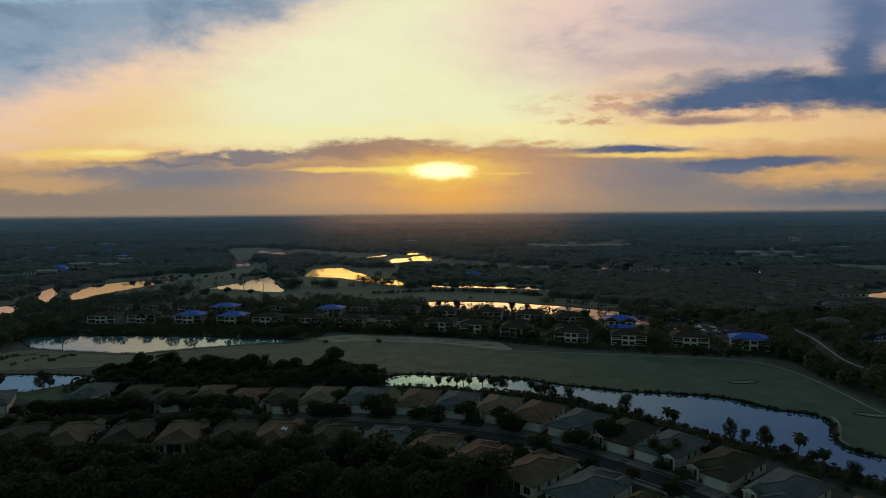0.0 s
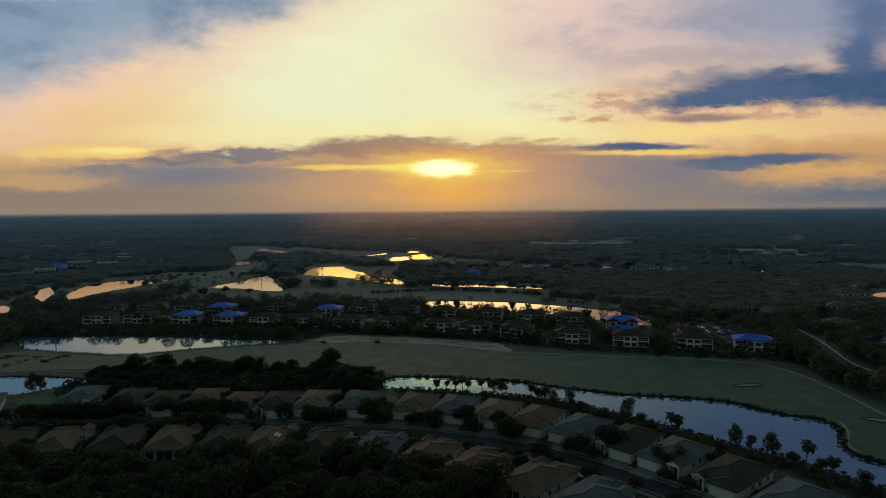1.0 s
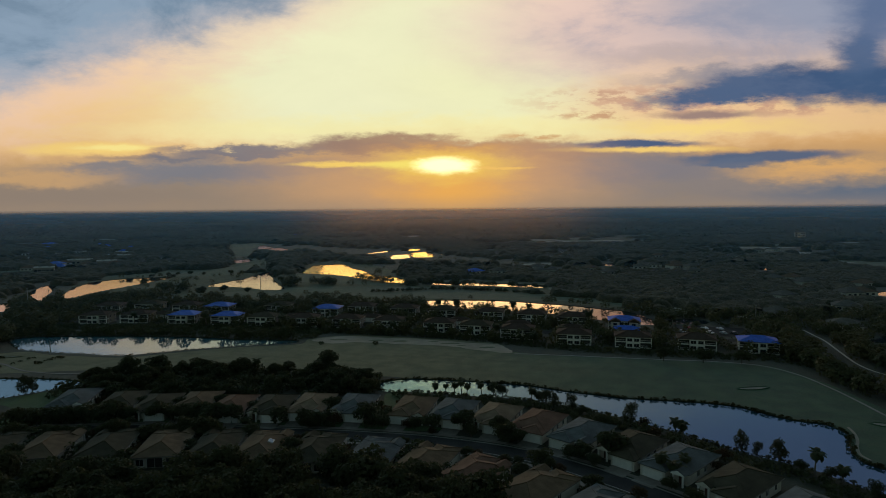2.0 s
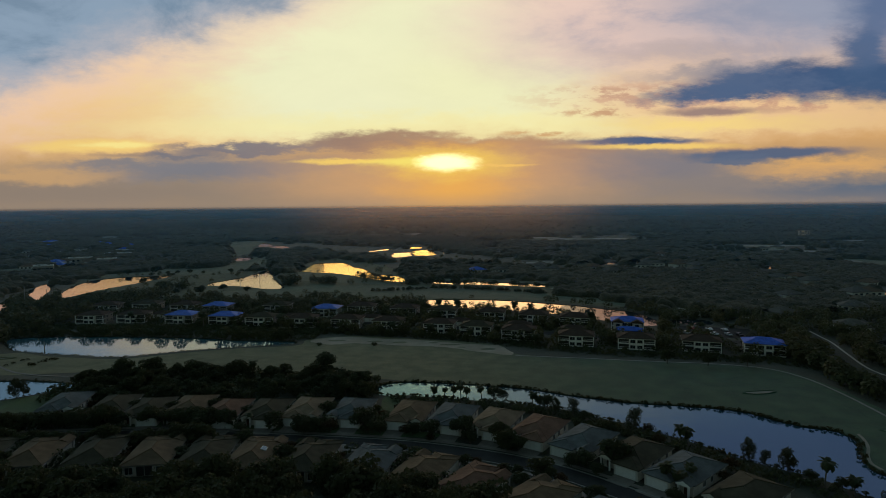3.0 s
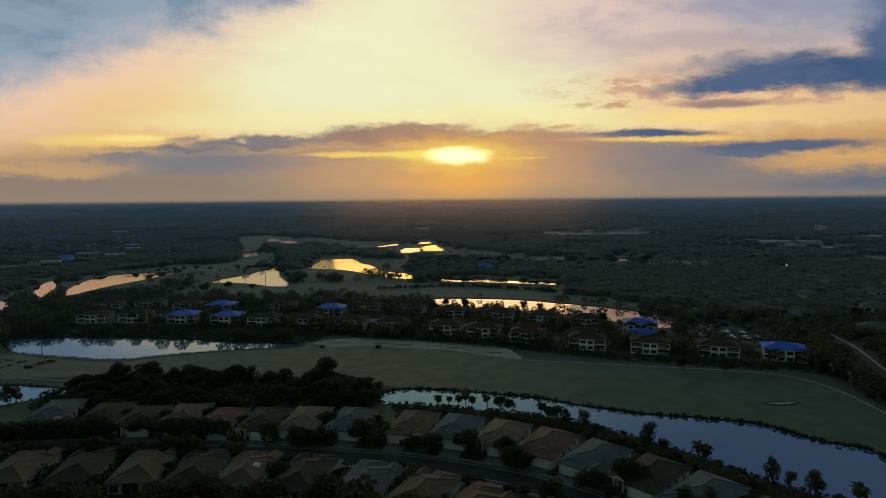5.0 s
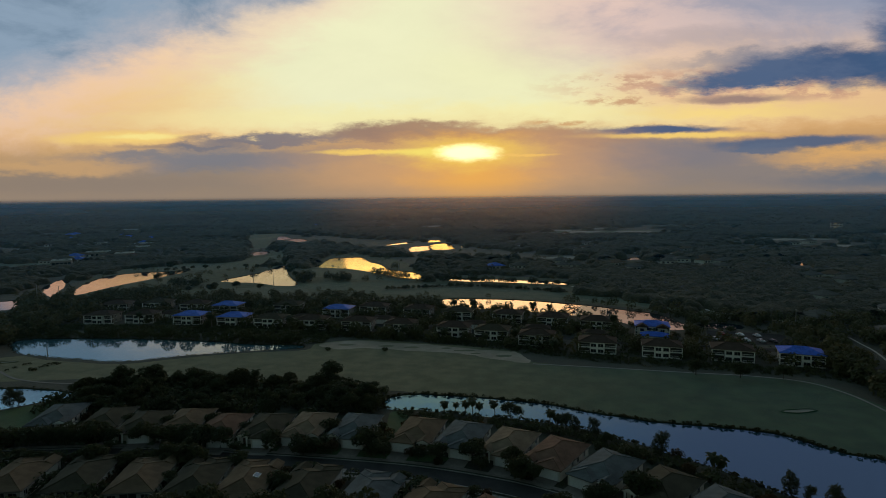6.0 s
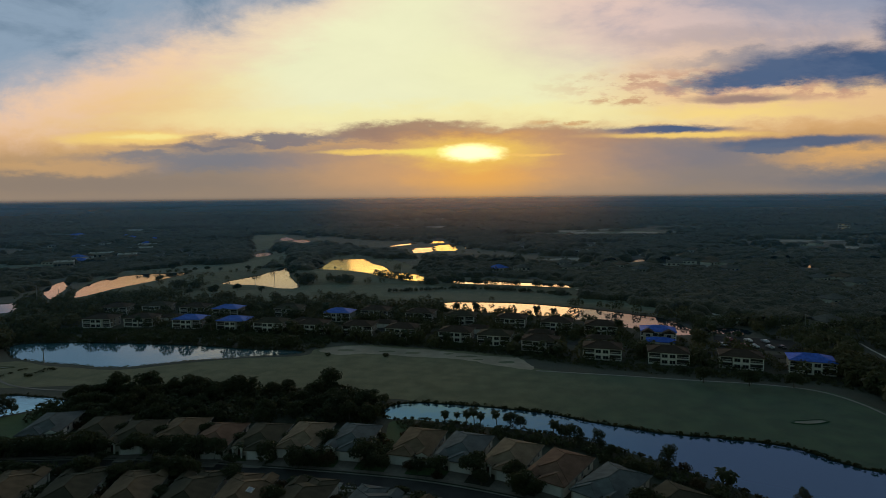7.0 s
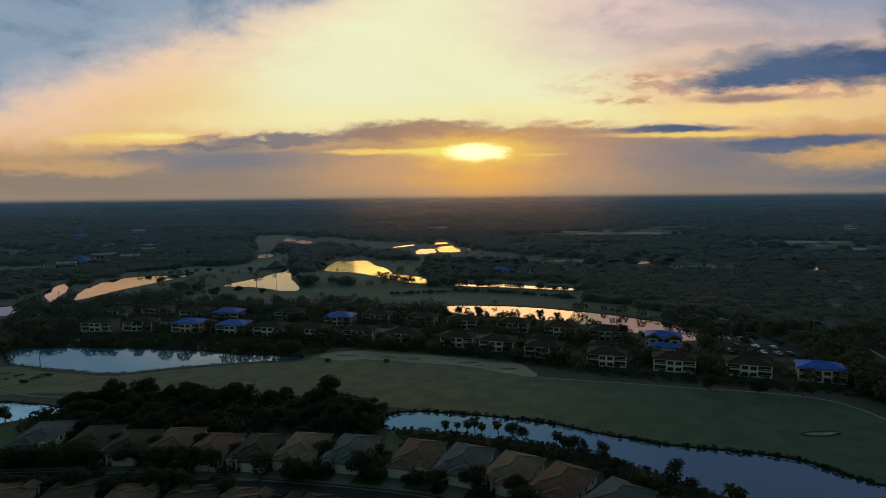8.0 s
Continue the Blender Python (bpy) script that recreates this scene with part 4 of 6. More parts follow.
        bm.transform(m)
        part("pane", bm, M_GLASS, sk)
    tagged(home, VILLA_LABELS[tone], "house", "villas along the street")
    # driveway, a thing of the ground
    bm = brick_of((c - 2.7, c + 2.7, -4.6, -0.1, 0.0, 0.135))
    drive = part("driveway", bm, M_DRIVE)
    drive.matrix_world = pose(x, y, 0, 0, 0, turn)
    spot = drive.matrix_world @ Vector((c, -3.5, 0))
    if spot.x > -62:
        DRIVES.append((spot.x, spot.y, turn))
    tagged(drive, "pale paved driveway before a garage", "driveway", "driveways", "structure")
    HOMES.append((x - math.sin(radians(turn)) * d / 2, y + math.cos(radians(turn)) * d / 2, 11.0, turn, w, d))
    return home


def condo(kind):
    """A two-storey building of four flats with stacked open verandas at both ends of its front (towards -y)."""
    home = new("condo_building")
    W, D, H, S = 15.6, 11.0, 4.9, 2.45
    e, c = W / 2, 3.1
    roof_m = {"brown": ROOFS["umber"], "blue": M_TARP, "tan": ROOFS["dark"]}[kind]
    # body with the veranda bays left open
    part("wall", brick_of((-e + 0.3, e - 0.3, 2.6, D, 0, H)), M_SIDE, home)
    part("front_bay", brick_of((-c, c, -0.35, 2.6, 0, H - 0.05)), M_WHITE, home, "white projecting bay with dark windows")
    bm = bmesh.new()
    lines = hip(bm, -e - 0.4, e + 0.4, -0.6, D + 0.5, H + 0.25, 0.32)
    roof = part("roof", bm, roof_m, home)
    if kind == "blue":
        # sheeting pulled over the front slope and the right one
        a0, a1, r0, r1 = Vector((-e - 0.45, -0.65, H + 0.27)), Vector((e + 0.45, -0.65, H + 0.27)), lines[0][0] + Vector((0, 0, 0.05)), lines[0][1] + Vector((0, 0, 0.05))
        b1 = Vector((e + 0.45, D + 0.55, H + 0.27))
        bm = bmesh.new()
        rows_ = [[bm.verts.new(a0.lerp(r0, t).lerp(a1.lerp(r1, t), s_) + Vector((0, 0, 0.10 + 0.05 * math.sin(s_ * 31 + t * 9)))) for s_ in [i / 12 for i in range(13)]] for t in [j / 6 for j in range(7)]]
        for p_, q_ in zip(rows_[:-1], rows_[1:]):
            for i in range(12):
                bm.faces.new((p_[i], p_[i + 1], q_[i + 1], q_[i]))
        c3 = [bm.verts.new(p_ + Vector((0.03, 0, 0.10))) for p_ in (a1, b1, r1)]
        bm.faces.new(c3)
        part("tarpaulin", bm, M_TARP, roof, "rippled bright blue tarpaulin")
    for a, b in lines:
        bm = bmesh.new()
        tube(bm, a, b, 0.14, 0.14, 5)
        part("ridge_cap", bm, roof_m, roof)
    part("fascia", brick_of((-e - 0.44, e + 0.44, -0.66, -0.6, H + 0.02, H + 0.2), (-e - 0.46, -e - 0.4, -0.6, D + 0.5, H + 0.02, H + 0.2), (e + 0.4, e + 0.46, -0.6, D + 0.5, H + 0.02, H + 0.2)), M_SIDE, roof)
    for s in (-1, 1):
        x0, x1 = sorted((s * c, s * e))
        for z in (0.0, S):
            ver = part("veranda", brick_of((x0, x1, 0, 2.6, z, z + 0.3)), M_WHITE, home, "deep shaded veranda with white posts and railing")
            # dark sheet in the open veranda, its shade put in as colour
            part("screen", brick_of((x0 + 0.1, x1 - 0.1, 1.3, 1.36, z + 0.3, z + S)), M_DARK, ver, "near-black sheet painted as the shade inside the veranda")
            part("post", brick_of((s * e - 0.19, s * e + 0.19, -0.02, 0.34, z + 0.3, z + S)), M_WHITE, ver)
            part("rail", brick_of((x0 + 0.1, x1 - 0.1, 0.08, 0.18, z + 1.1, z + 1.22)), M_WHITE, ver)
            for i in range(1, 5):
                xx = x0 + (x1 - x0) * i / 5
                part("baluster", brick_of((xx - 0.03, xx + 0.03, 0.1, 0.16, z + 0.3, z + 1.1)), M_TRIM, ver)
        part("beam", brick_of((x0, x1, 0.0, 0.34, H - 0.28, H)), M_WHITE, home)
    for z in (0.65, 0.65 + S):
        for xx in (-1.55, 1.45):
            opening(home, "y", -0.35, -1, xx, z, 2.1, 1.35)
        for yy in (5.0, 9.5):
            opening(home, "x", e - 0.3, 1, yy, z, 1.1, 1.2)
            opening(home, "x", -e + 0.3, -1, yy, z, 1.1, 1.2)
    return tagged(home, {"brown": "two-storey cream condominium with dark brown hip roof", "tan": "two-storey cream condominium with dark olive hip roof",
                         "blue": "two-storey cream condominium with blue tarpaulin roof"}[kind], "condominium", "condominiums beyond the fairway")


def garage_block(kind="brown"):
    g = new("garage_building")
    part("wall", brick_of((-6, 6, 0, 6.4, 0, 2.6)), M_STUCCO, g)
    bm = bmesh.new()
    hip(bm, -6.5, 6.5, -0.5, 6.9, 2.8, 0.4)
    part("roof", bm, M_TARP if kind == "blue" else ROOFS["umber"], g)
    for i in range(4):
        part("garage_door", brick_of((-5.6 + i * 2.9, -3.1 + i * 2.9, -0.05, 0.02, 0.03, 2.1)), M_WHITE, g)
    return tagged(g, "low garage building with " + ("blue tarpaulin" if kind == "blue" else "brown hip") + " roof", "garage", "garages between condominiums")


def far_house(tone):
    g = new("far_house")
    w, d = 15, 12
    part("wall", brick_of((-w / 2, w / 2, -d / 2, d / 2, 0, 3.0)), M_STUCCO, g)
    bm = bmesh.new()
    hip(bm, -w / 2 - 0.6, w / 2 + 0.6, -d / 2 - 0.6, d / 2 + 0.6, 3.2, 0.42)
    part("roof", bm, M_TARP if tone == "blue" else ROOFS["pale" if tone in ("tan", "grey") else tone], g)
    for i in range(3):
        part("window", brick_of((-5.5 + i * 4.2, -3.4 + i * 4.2, -d / 2 - 0.05, -d / 2 + 0.02, 0.9, 2.3)), M_GLASS, g)
    return tagged(g, "distant low house with " + {"blue": "a blue tarpaulin", "grey": "a grey", "tan": "a tan", "brown": "a brown", "red": "a red-brown"}[tone] + " roof among trees", "house", "far houses")


HOMES, DRIVES = [], []
# street-facing row towards the lake: far end of each ridge (x, y), turn, roof
NORTH_ROW = [(-125.5, 201, 11, "grey", True), (-108, 198, 8, "dark", False), (-95, 195, 6, "dark", False), (-82.5, 197, 3, "brown", True), (-69.5, 193, -1, "red", False),
             (-56.5, 193, -3, "dark", False), (-44, 194, -5, "tan", True), (-30, 193, -9, "grey", False), (-11, 190, -13, "brown", True), (2, 187, -19, "grey", False),
             (15, 182, -25, "tan", False), (27, 175.5, -33, "red", False), (38.5, 167, -40, "grey", True), (49.5, 157.5, -45, "dark", False), (58.5, 148, -49, "grey", True),
             (67, 136, -52, "dark", False), (74, 123, -54, "grey", False), (82, 109, -56, "brown", True)]
for i, (x, y, turn, tone, flip) in enumerate(NORTH_ROW):
    a = radians(turn)
    villa(x + math.sin(a) * 14.5, y - math.cos(a) * 14.5, turn, tone, flip, arch=tone == "grey")
villa(-148, 179, 28, "grey", False)
villa(-163, 171, 30, "brown", True)
# the row across the street, seen from behind: front centre (x, y), turn
SOUTH_ROW = [(-123, 165, 190, "dark"), (-108, 165.5, 188, "brown"), (-93, 166.5, 190, "dark"), (-77.5, 166, 188, "brown"), (-63, 165.5, 184, "dark"), (-49.5, 164.5, 178, "brown"),
             (-34.5, 162.5, 172, "dark"), (-18, 158.5, 165, "grey"), (-3.5, 153.5, 156, "brown"), (9.5, 145.5, 142, "red"), (24, 138, 136, "brown"), (34.5, 127.5, 132, "grey"),
             (41, 114.5, 128, "brown"), (50, 101, 124, "dark")]
for i, (x, y, turn, tone) in enumerate(SOUTH_ROW):
    villa(x, y, turn, tone, i % 2 == 0, i == 5)

# condominiums: centre of the front wall, turn
FRONT_ROW = [(-203.5, 338, 0, "brown"), (-181, 340, 2, "brown"), (-152, 336, -3, "blue"), (-126, 332, -4, "blue"), (-104.5, 328.5, -5, "tan"), (-81, 324.5, -6, "brown"),
             (-56, 321, -8, "brown"), (-33, 315, -10, "brown"), (-6, 307.5, -12, "brown"), (12.5, 300.5, -18, "tan"), (32.5, 290, -18, "brown"), (57.5, 277, -16, "brown"),
             (83, 270, -17, "brown"), (109.5, 264, -10, "brown"), (133.5, 257.5, -4, "blue")]
BACK_ROW = [(-192, 377, 0, "tan"), (-143.5, 366, -5, "blue"), (-107, 368, -5, "tan"), (-74, 354, -8, "blue"), (-54, 362, -8, "brown"), (-27.5, 354, -12, "brown"), (-4.5, 346, -12, "tan"),
            (22.5, 339, -12, "brown"), (45.5, 329.5, -14, "brown"), (66.5, 321, -15, "brown"), (90.5, 308, -10, "blue"), (-166, 372, -3, "brown"), (-215, 372, 5, "brown")]
proto = {}
for x, y, turn, kind in FRONT_ROW + BACK_ROW:
    turn = -20 if x > 120 else -18 if x > 100 else -14 if x > 0 else turn
    m = pose(x, y, 0, 0, 0, turn)
    if kind not in proto:
        proto[kind] = condo(kind)
        proto[kind].matrix_world = m
    else:
        copy_thing(proto[kind], m)
    a = radians(turn)
    HOMES.append((x - math.sin(a) * 6.5, y + math.cos(a) * 6.5, 10.5, turn, 15.5, 12))
proto = {}
for x, y, turn, kind in [(88.5, 298, -17, "blue"), (62, 303, -16, "brown"), (36, 315, -16, "brown"), (5, 325, -16, "brown"), (-45, 338, -10, "brown"), (-90, 343, -8, "brown"), (-130, 350, -5, "brown"), (-170, 354, 0, "brown")]:
    m = pose(x, y, 0, 0, 0, turn)
    if kind not in proto:
        proto[kind] = garage_block(kind)
        proto[kind].matrix_world = m
    else:
        copy_thing(proto[kind], m)
    HOMES.append((x, y + 3, 7.5, turn, 13, 7))

# two dark-roofed front gables of the blue-roofed hall
for off in (-4.6, 4.6):
    g = new("front_gable")
    g.matrix_world = pose(90.5, 308, 0, 0, 0, -17) @ pose(off, 0, 0)
    part("wall", brick_of((-2.2, 2.2, -2.6, -0.75, 0, 5.0)), M_STUCCO, g)
    bm = bmesh.new()
    gable(bm, -2.9, 2.9, -3.1, 0.4, 5.2, 1.5)
    part("roof", bm, ROOFS["umber"], g)
    opening(g, "y", -2.6, -1, 0, 3.1, 1.8, 1.3)
    opening(g, "y", -2.6, -1, 0, 0.7, 1.8, 1.5)
    tagged(g, "pale gabled bay with dark roof before the hall", "gable", "gabled bays")


def far_tower(x, y, turn):
    """A four-storey block with lit galleries, far off in the woods."""
    t = new("apartment_block")
    t.matrix_world = pose(x, y, 0, 0, 0, turn)
    part("wall", brick_of((-9, 9, 0, 9, 0, 15)), M_STUCCO_TAN, t)
    part("roof", brick_of((-9.6, 9.6, -1.6, 9.6, 15, 15.6)), ROOFS["umber"], t)
    for i in range(4):
        part("balcony", brick_of((-8.6, 8.6, -1.4, 0, 3.6 * i + 0.1, 3.6 * i + 0.3)), M_WHITE, t)
        for j in range(4):
            part("window", brick_of((-7.6 + j * 4.1, -4.9 + j * 4.1, -0.08, 0.02, 3.6 * i + 1.0, 3.6 * i + 2.7)), M_LIT if (i + j) % 2 == 0 and 0 < j < 3 else M_GLASS, t)
    return tagged(t, "far four-storey apartment block with lit windows", "apartment block")


far_tower(666, 1116, -25)
HOMES.append((666, 1120, 10, 0, 20, 12))

rnd = random.Random(11)
FAR_SITES = [(27, 583, "blue"), (50, 586, "tan"), (105, 590, "tan"), (-467, 708, "blue"), (-367, 1440, "blue"), (-345, 1436, "blue"), (-253, 1418, "blue"), (-437, 668, "blue"), (-395, 705, "red"), (-372, 720, "grey"), (-410, 735, "grey"), (-345, 735, "tan")]
for i in range(26):
    FAR_SITES.append((rnd.uniform(190, 420), rnd.uniform(300, 520), rnd.choice(("tan", "brown", "grey"))))
for i in range(40):
    yy = rnd.uniform(560, 1250)
    FAR_SITES.append((rnd.uniform(0.08, 0.6) * yy, yy, rnd.choice(("tan", "brown", "grey", "tan"))))
for i in range(26):
    yy = rnd.uniform(640, 1200)
    FAR_SITES.append((-rnd.uniform(0.48, 0.75) * yy, yy, rnd.choice(("tan", "brown", "grey", "blue"))))
proto = {}
for x, y, tone in FAR_SITES:
    if any(inside([x], [y], p)[0] for p in HOLES) or any(inside([x], [y], p)[0] for p in FAIRWAYS.values()):
        continue
    m = pose(x, y, 0, 0, 0, rnd.uniform(-35, 35))
    if tone not in proto:
        proto[tone] = far_house(tone)
        proto[tone].matrix_world = m
    else:
        copy_thing(proto[tone], m)
    HOMES.append((x, y, 10, 0, 15, 12))



def flat_hall(x, y, turn, w):
    """A low pale flat-roofed hall with a parapet and a strip of windows, far off."""
    g = new("flat_roofed_hall")
    g.matrix_world = pose(x, y, 0, 0, 0, turn)
    part("wall", brick_of((-w / 2, w / 2, 0, 14, 0, 5.2)), M_SIDE, g)
    part("roof", brick_of((-w / 2 + 0.3, w / 2 - 0.3, 0.3, 13.7, 5.2, 5.4)), M_PATH, g)
    part("parapet", brick_of((-w / 2, w / 2, -0.1, 0.3, 5.2, 6.0), (-w / 2, w / 2, 13.7, 14.1, 5.2, 6.0), (-w / 2, -w / 2 + 0.3, 0.3, 13.7, 5.2, 6.0), (w / 2 - 0.3, w / 2, 0.3, 13.7, 5.2, 6.0)), M_TRIM, g)
    for i in range(5):
        xx = -w / 2 + w * (i + 0.5) / 5
        part("window", brick_of((xx - 1.4, xx + 1.4, -0.06, 0.02, 1.0, 3.2)), M_GLASS, g)
    for sx in (-0.2, 0.25):
        part("roof_unit", brick_of((w * sx - 1.2, w * sx + 1.2, 6, 8, 5.4, 6.6)), M_POLE, g)
    HOMES.append((x, y + 7, 10, turn, w, 15))
    return tagged(g, "low pale flat-roofed hall among far trees", "building", "flat halls")


for x, y, turn, w in ((-452, 726, 20, 26), (-408, 709, 24, 20), (-446, 800, 15, 30), (-428, 628, 30, 18), (-470, 862, 18, 24)):
    flat_hall(x, y, turn, w)


# ---------------------------------------------------------------- cars and poles
def car(paint):
    c = new("parked_car")
    bm = bmesh.new()
    prof = [(-2.2, 0.35), (-2.25, 0.75), (-1.95, 0.95), (-1.0, 1.02), (-0.45, 1.42), (0.95, 1.45), (1.75, 1.0), (2.2, 0.92), (2.25, 0.45), (2.1, 0.32)]
    rows = []
    for xx in (-0.88, -0.80, 0.80, 0.88):
        k_ = 1.0 if abs(xx) < 0.85 else 0.96
        rows.append([bm.verts.new((xx * (0.86 if z > 1.1 else 1), y, z * k_)) for y, z in prof])
    for a, b in zip(rows[:-1], rows[1:]):
        for i in range(len(prof)):
            j = (i + 1) % len(prof)
            bm.faces.new((a[i], a[j], b[j], b[i]))
    bm.faces.new(rows[0][::-1]), bm.faces.new(rows[-1])
    bmesh.ops.recalc_face_normals(bm, faces=bm.faces)
    body = part("body", bm, paint, c)
    part("windscreen", brick_of((-0.66, 0.66, -0.98, -0.5, 1.1, 1.36)), M_GLASS, body)
    part("side_window", brick_of((-0.80, -0.74, -0.4, 1.0, 1.08, 1.36)), M_GLASS, body)
    part("side_window", brick_of((0.74, 0.80, -0.4, 1.0, 1.08, 1.36)), M_GLASS, body)
    for xx in (-0.82, 0.82):
        for yy in (-1.4, 1.4):
            bm = bmesh.new()
            tube(bm, (xx - 0.1, yy, 0.33), (xx + 0.1, yy, 0.33), 0.33, 0.33, 12)
            wh = part("wheel", bm, M_TYRE, c)
            bm = bmesh.new()
            tube(bm, (xx - 0.11, yy, 0.33), (xx + 0.11, yy, 0.33), 0.2, 0.2, 10)
            part("rim", bm, M_RIM, wh)
    return c


CAR_LABELS = ("white car parked on asphalt", "silver car parked on asphalt", "black car parked on asphalt", "dark red car parked on asphalt")
cars = []
for paint, label in zip(CAR_PAINTS, CAR_LABELS):
    cars.append(tagged(car(paint), label, "car", "parked cars"))
spots = [(-80, 178.5, 100), (118, 302, 10), (122, 301, 10), (127, 300, 10), (131, 299, 12), (137, 297.5, 10), (142, 297, 10), (125, 312, 190), (133, 310, 190), (140, 308, 190), (34, 314, 70), (-60, 332, 80)]
for i, (x, y, turn) in enumerate(spots):
    m = pose(x, y, 0.07 if x > 100 else 0.14, 0, 0, turn)
    if i < 4:
        cars[i].matrix_world = m
    else:
        copy_thing(cars[i % 4], m)


def pole(x, y, h):
    p = new("utility_pole")
    p.matrix_world = pose(x, y, 0)
    bm = bmesh.new()
    tube(bm, (0, 0, 0), (0, 0, h), 0.22, 0.15, 8)
    part("shaft", bm, M_POLE, p)
    bm = brick_of((-0.5, 0.5, -0.1, 0.1, h - 0.2, h))
    part("lamp_arm", bm, M_POLE, p)
    return tagged(p, "slender pale pole standing on the pond bank", "pole", "poles by the ponds")


for x, y, h in ((-287, 404, 12.5), (-279, 414, 10), (-150, 475, 11.5), (-170, 487, 8), (-181, 268, 6), (-60, 545, 9), (170, 330, 9)):
    pole(x, y, h)


# ---------------------------------------------------------------- trees
def leaves(points, normals, size, rng, ruffle=0.55):
    """Folded leaf clumps at the points: vertices and faces."""
    n = len(points)
    nrm = normals + rng.normal(0, ruffle, (n, 3))
    nrm /= np.linalg.norm(nrm, axis=1)[:, None] + 1e-9
    ref = rng.normal(0, 1, (n, 3))
    a = np.cross(nrm, ref)
    a /= np.linalg.norm(a, axis=1)[:, None] + 1e-9
    b = np.cross(nrm, a)
    s = (size * rng.uniform(0.6, 1.35, n))[:, None]
    out = np.empty((n, 4, 3))
    out[:, 0] = points - a * s * rng.uniform(0.7, 1.1, (n, 1))
    out[:, 1] = points - b * s * rng.uniform(0.4, 0.9, (n, 1)) + nrm * s * 0.2
    out[:, 2] = points + a * s * rng.uniform(0.7, 1.1, (n, 1)) - nrm * s * 0.15
    out[:, 3] = points + b * s * rng.uniform(0.4, 0.9, (n, 1)) + nrm * s * 0.2
    idx = np.arange(n * 4).reshape(n, 4)
    return out.reshape(-1, 3), idx


def quick(name, verts, faces, mat, parent=None):
    me = bpy.data.meshes.new(name)
    faces = np.asarray(faces)
    me.vertices.add(len(verts))
    me.vertices.foreach_set("co", np.asarray(verts, np.float32).ravel())
    k_ = faces.shape[1]
    me.loops.add(faces.size)
    me.loops.foreach_set("vertex_index", faces.astype(np.int32).ravel())
    me.polygons.add(len(faces))
    me.polygons.foreach_set("loop_start", np.arange(0, faces.size, k_, dtype=np.int32))
    me.update(calc_edges=True)
    me.validate()
    me.materials.append(mat)
    ob = new(name, me)
    if parent:
        ob.parent = parent
    return ob


def blob_points(rng, centre, radii, n, hollow=0.55):
    d = rng.normal(0, 1, (n, 3))
    d /= np.linalg.norm(d, axis=1)[:, None]
    r = rng.uniform(hollow, 1.0, n) ** 0.6
    bump_ = 1 + 0.22 * np.sin(d[:, 0] * 5 + centre[0]) * np.cos(d[:, 1] * 4 + centre[1]) + 0.12 * np.sin(d[:, 2] * 7)
    return np.asarray(centre) + d * (r * bump_)[:, None] * np.asarray(radii), d


def broadleaf(seed, height, spread, leaf_mat, label, count=1300, low=0.34):
    rng = np.random.default_rng(seed)
    count = int(count * 1.15)
    tree = new("tree")
    bm = bmesh.new()
    fork = height * low
    lean = rng.normal(0, 0.25, 2)
    tube(bm, (0, 0, 0), (lean[0] * 0.4, lean[1] * 0.4, fork * 0.55), height * 0.034, height * 0.026)
    tube(bm, (lean[0] * 0.4, lean[1] * 0.4, fork * 0.5), (lean[0], lean[1], fork), height * 0.027, height * 0.022)
    lobes = []
    for i in range(7):
        t = i * 0.9 + rng.uniform(-0.3, 0.3) if i else 0
        reach = spread * rng.uniform(0.4, 0.62) if i else 0
        c = (lean[0] + reach * math.cos(i * 1.05 + t * 0.2), lean[1] + reach * math.sin(i * 1.05 + t * 0.2), height * rng.uniform(low + 0.12, 0.74) if i else height * 0.76)
        rad = (spread * rng.uniform(0.36, 0.52), spread * rng.uniform(0.36, 0.52), height * rng.uniform(0.15, 0.24))
        lobes.append((c, rad))
        mid = (lean[0] + (c[0] - lean[0]) * 0.5, lean[1] + (c[1] - lean[1]) * 0.5, fork + (c[2] - fork) * 0.62)
        tube(bm, (lean[0], lean[1], fork - 0.2), mid, height * 0.014, height * 0.009, 5)
        tube(bm, mid, (c[0], c[1], c[2] + rad[2] * 0.4), height * 0.009, height * 0.003, 5)
    part("trunk", bm, M_BARK, tree)
    pts, nrm = [], []
    for c, rad in lobes:
        p, d = blob_points(rng, c, rad, count // 7)
        pts.append(p), nrm.append(d)
    v_, f_ = leaves(np.concatenate(pts), np.concatenate(nrm) + np.array([0, 0, 0.5]), spread * 0.080, rng)
    quick("crown", v_, f_, leaf_mat, tree)
    return tagged(tree, label, "tree", "trees")


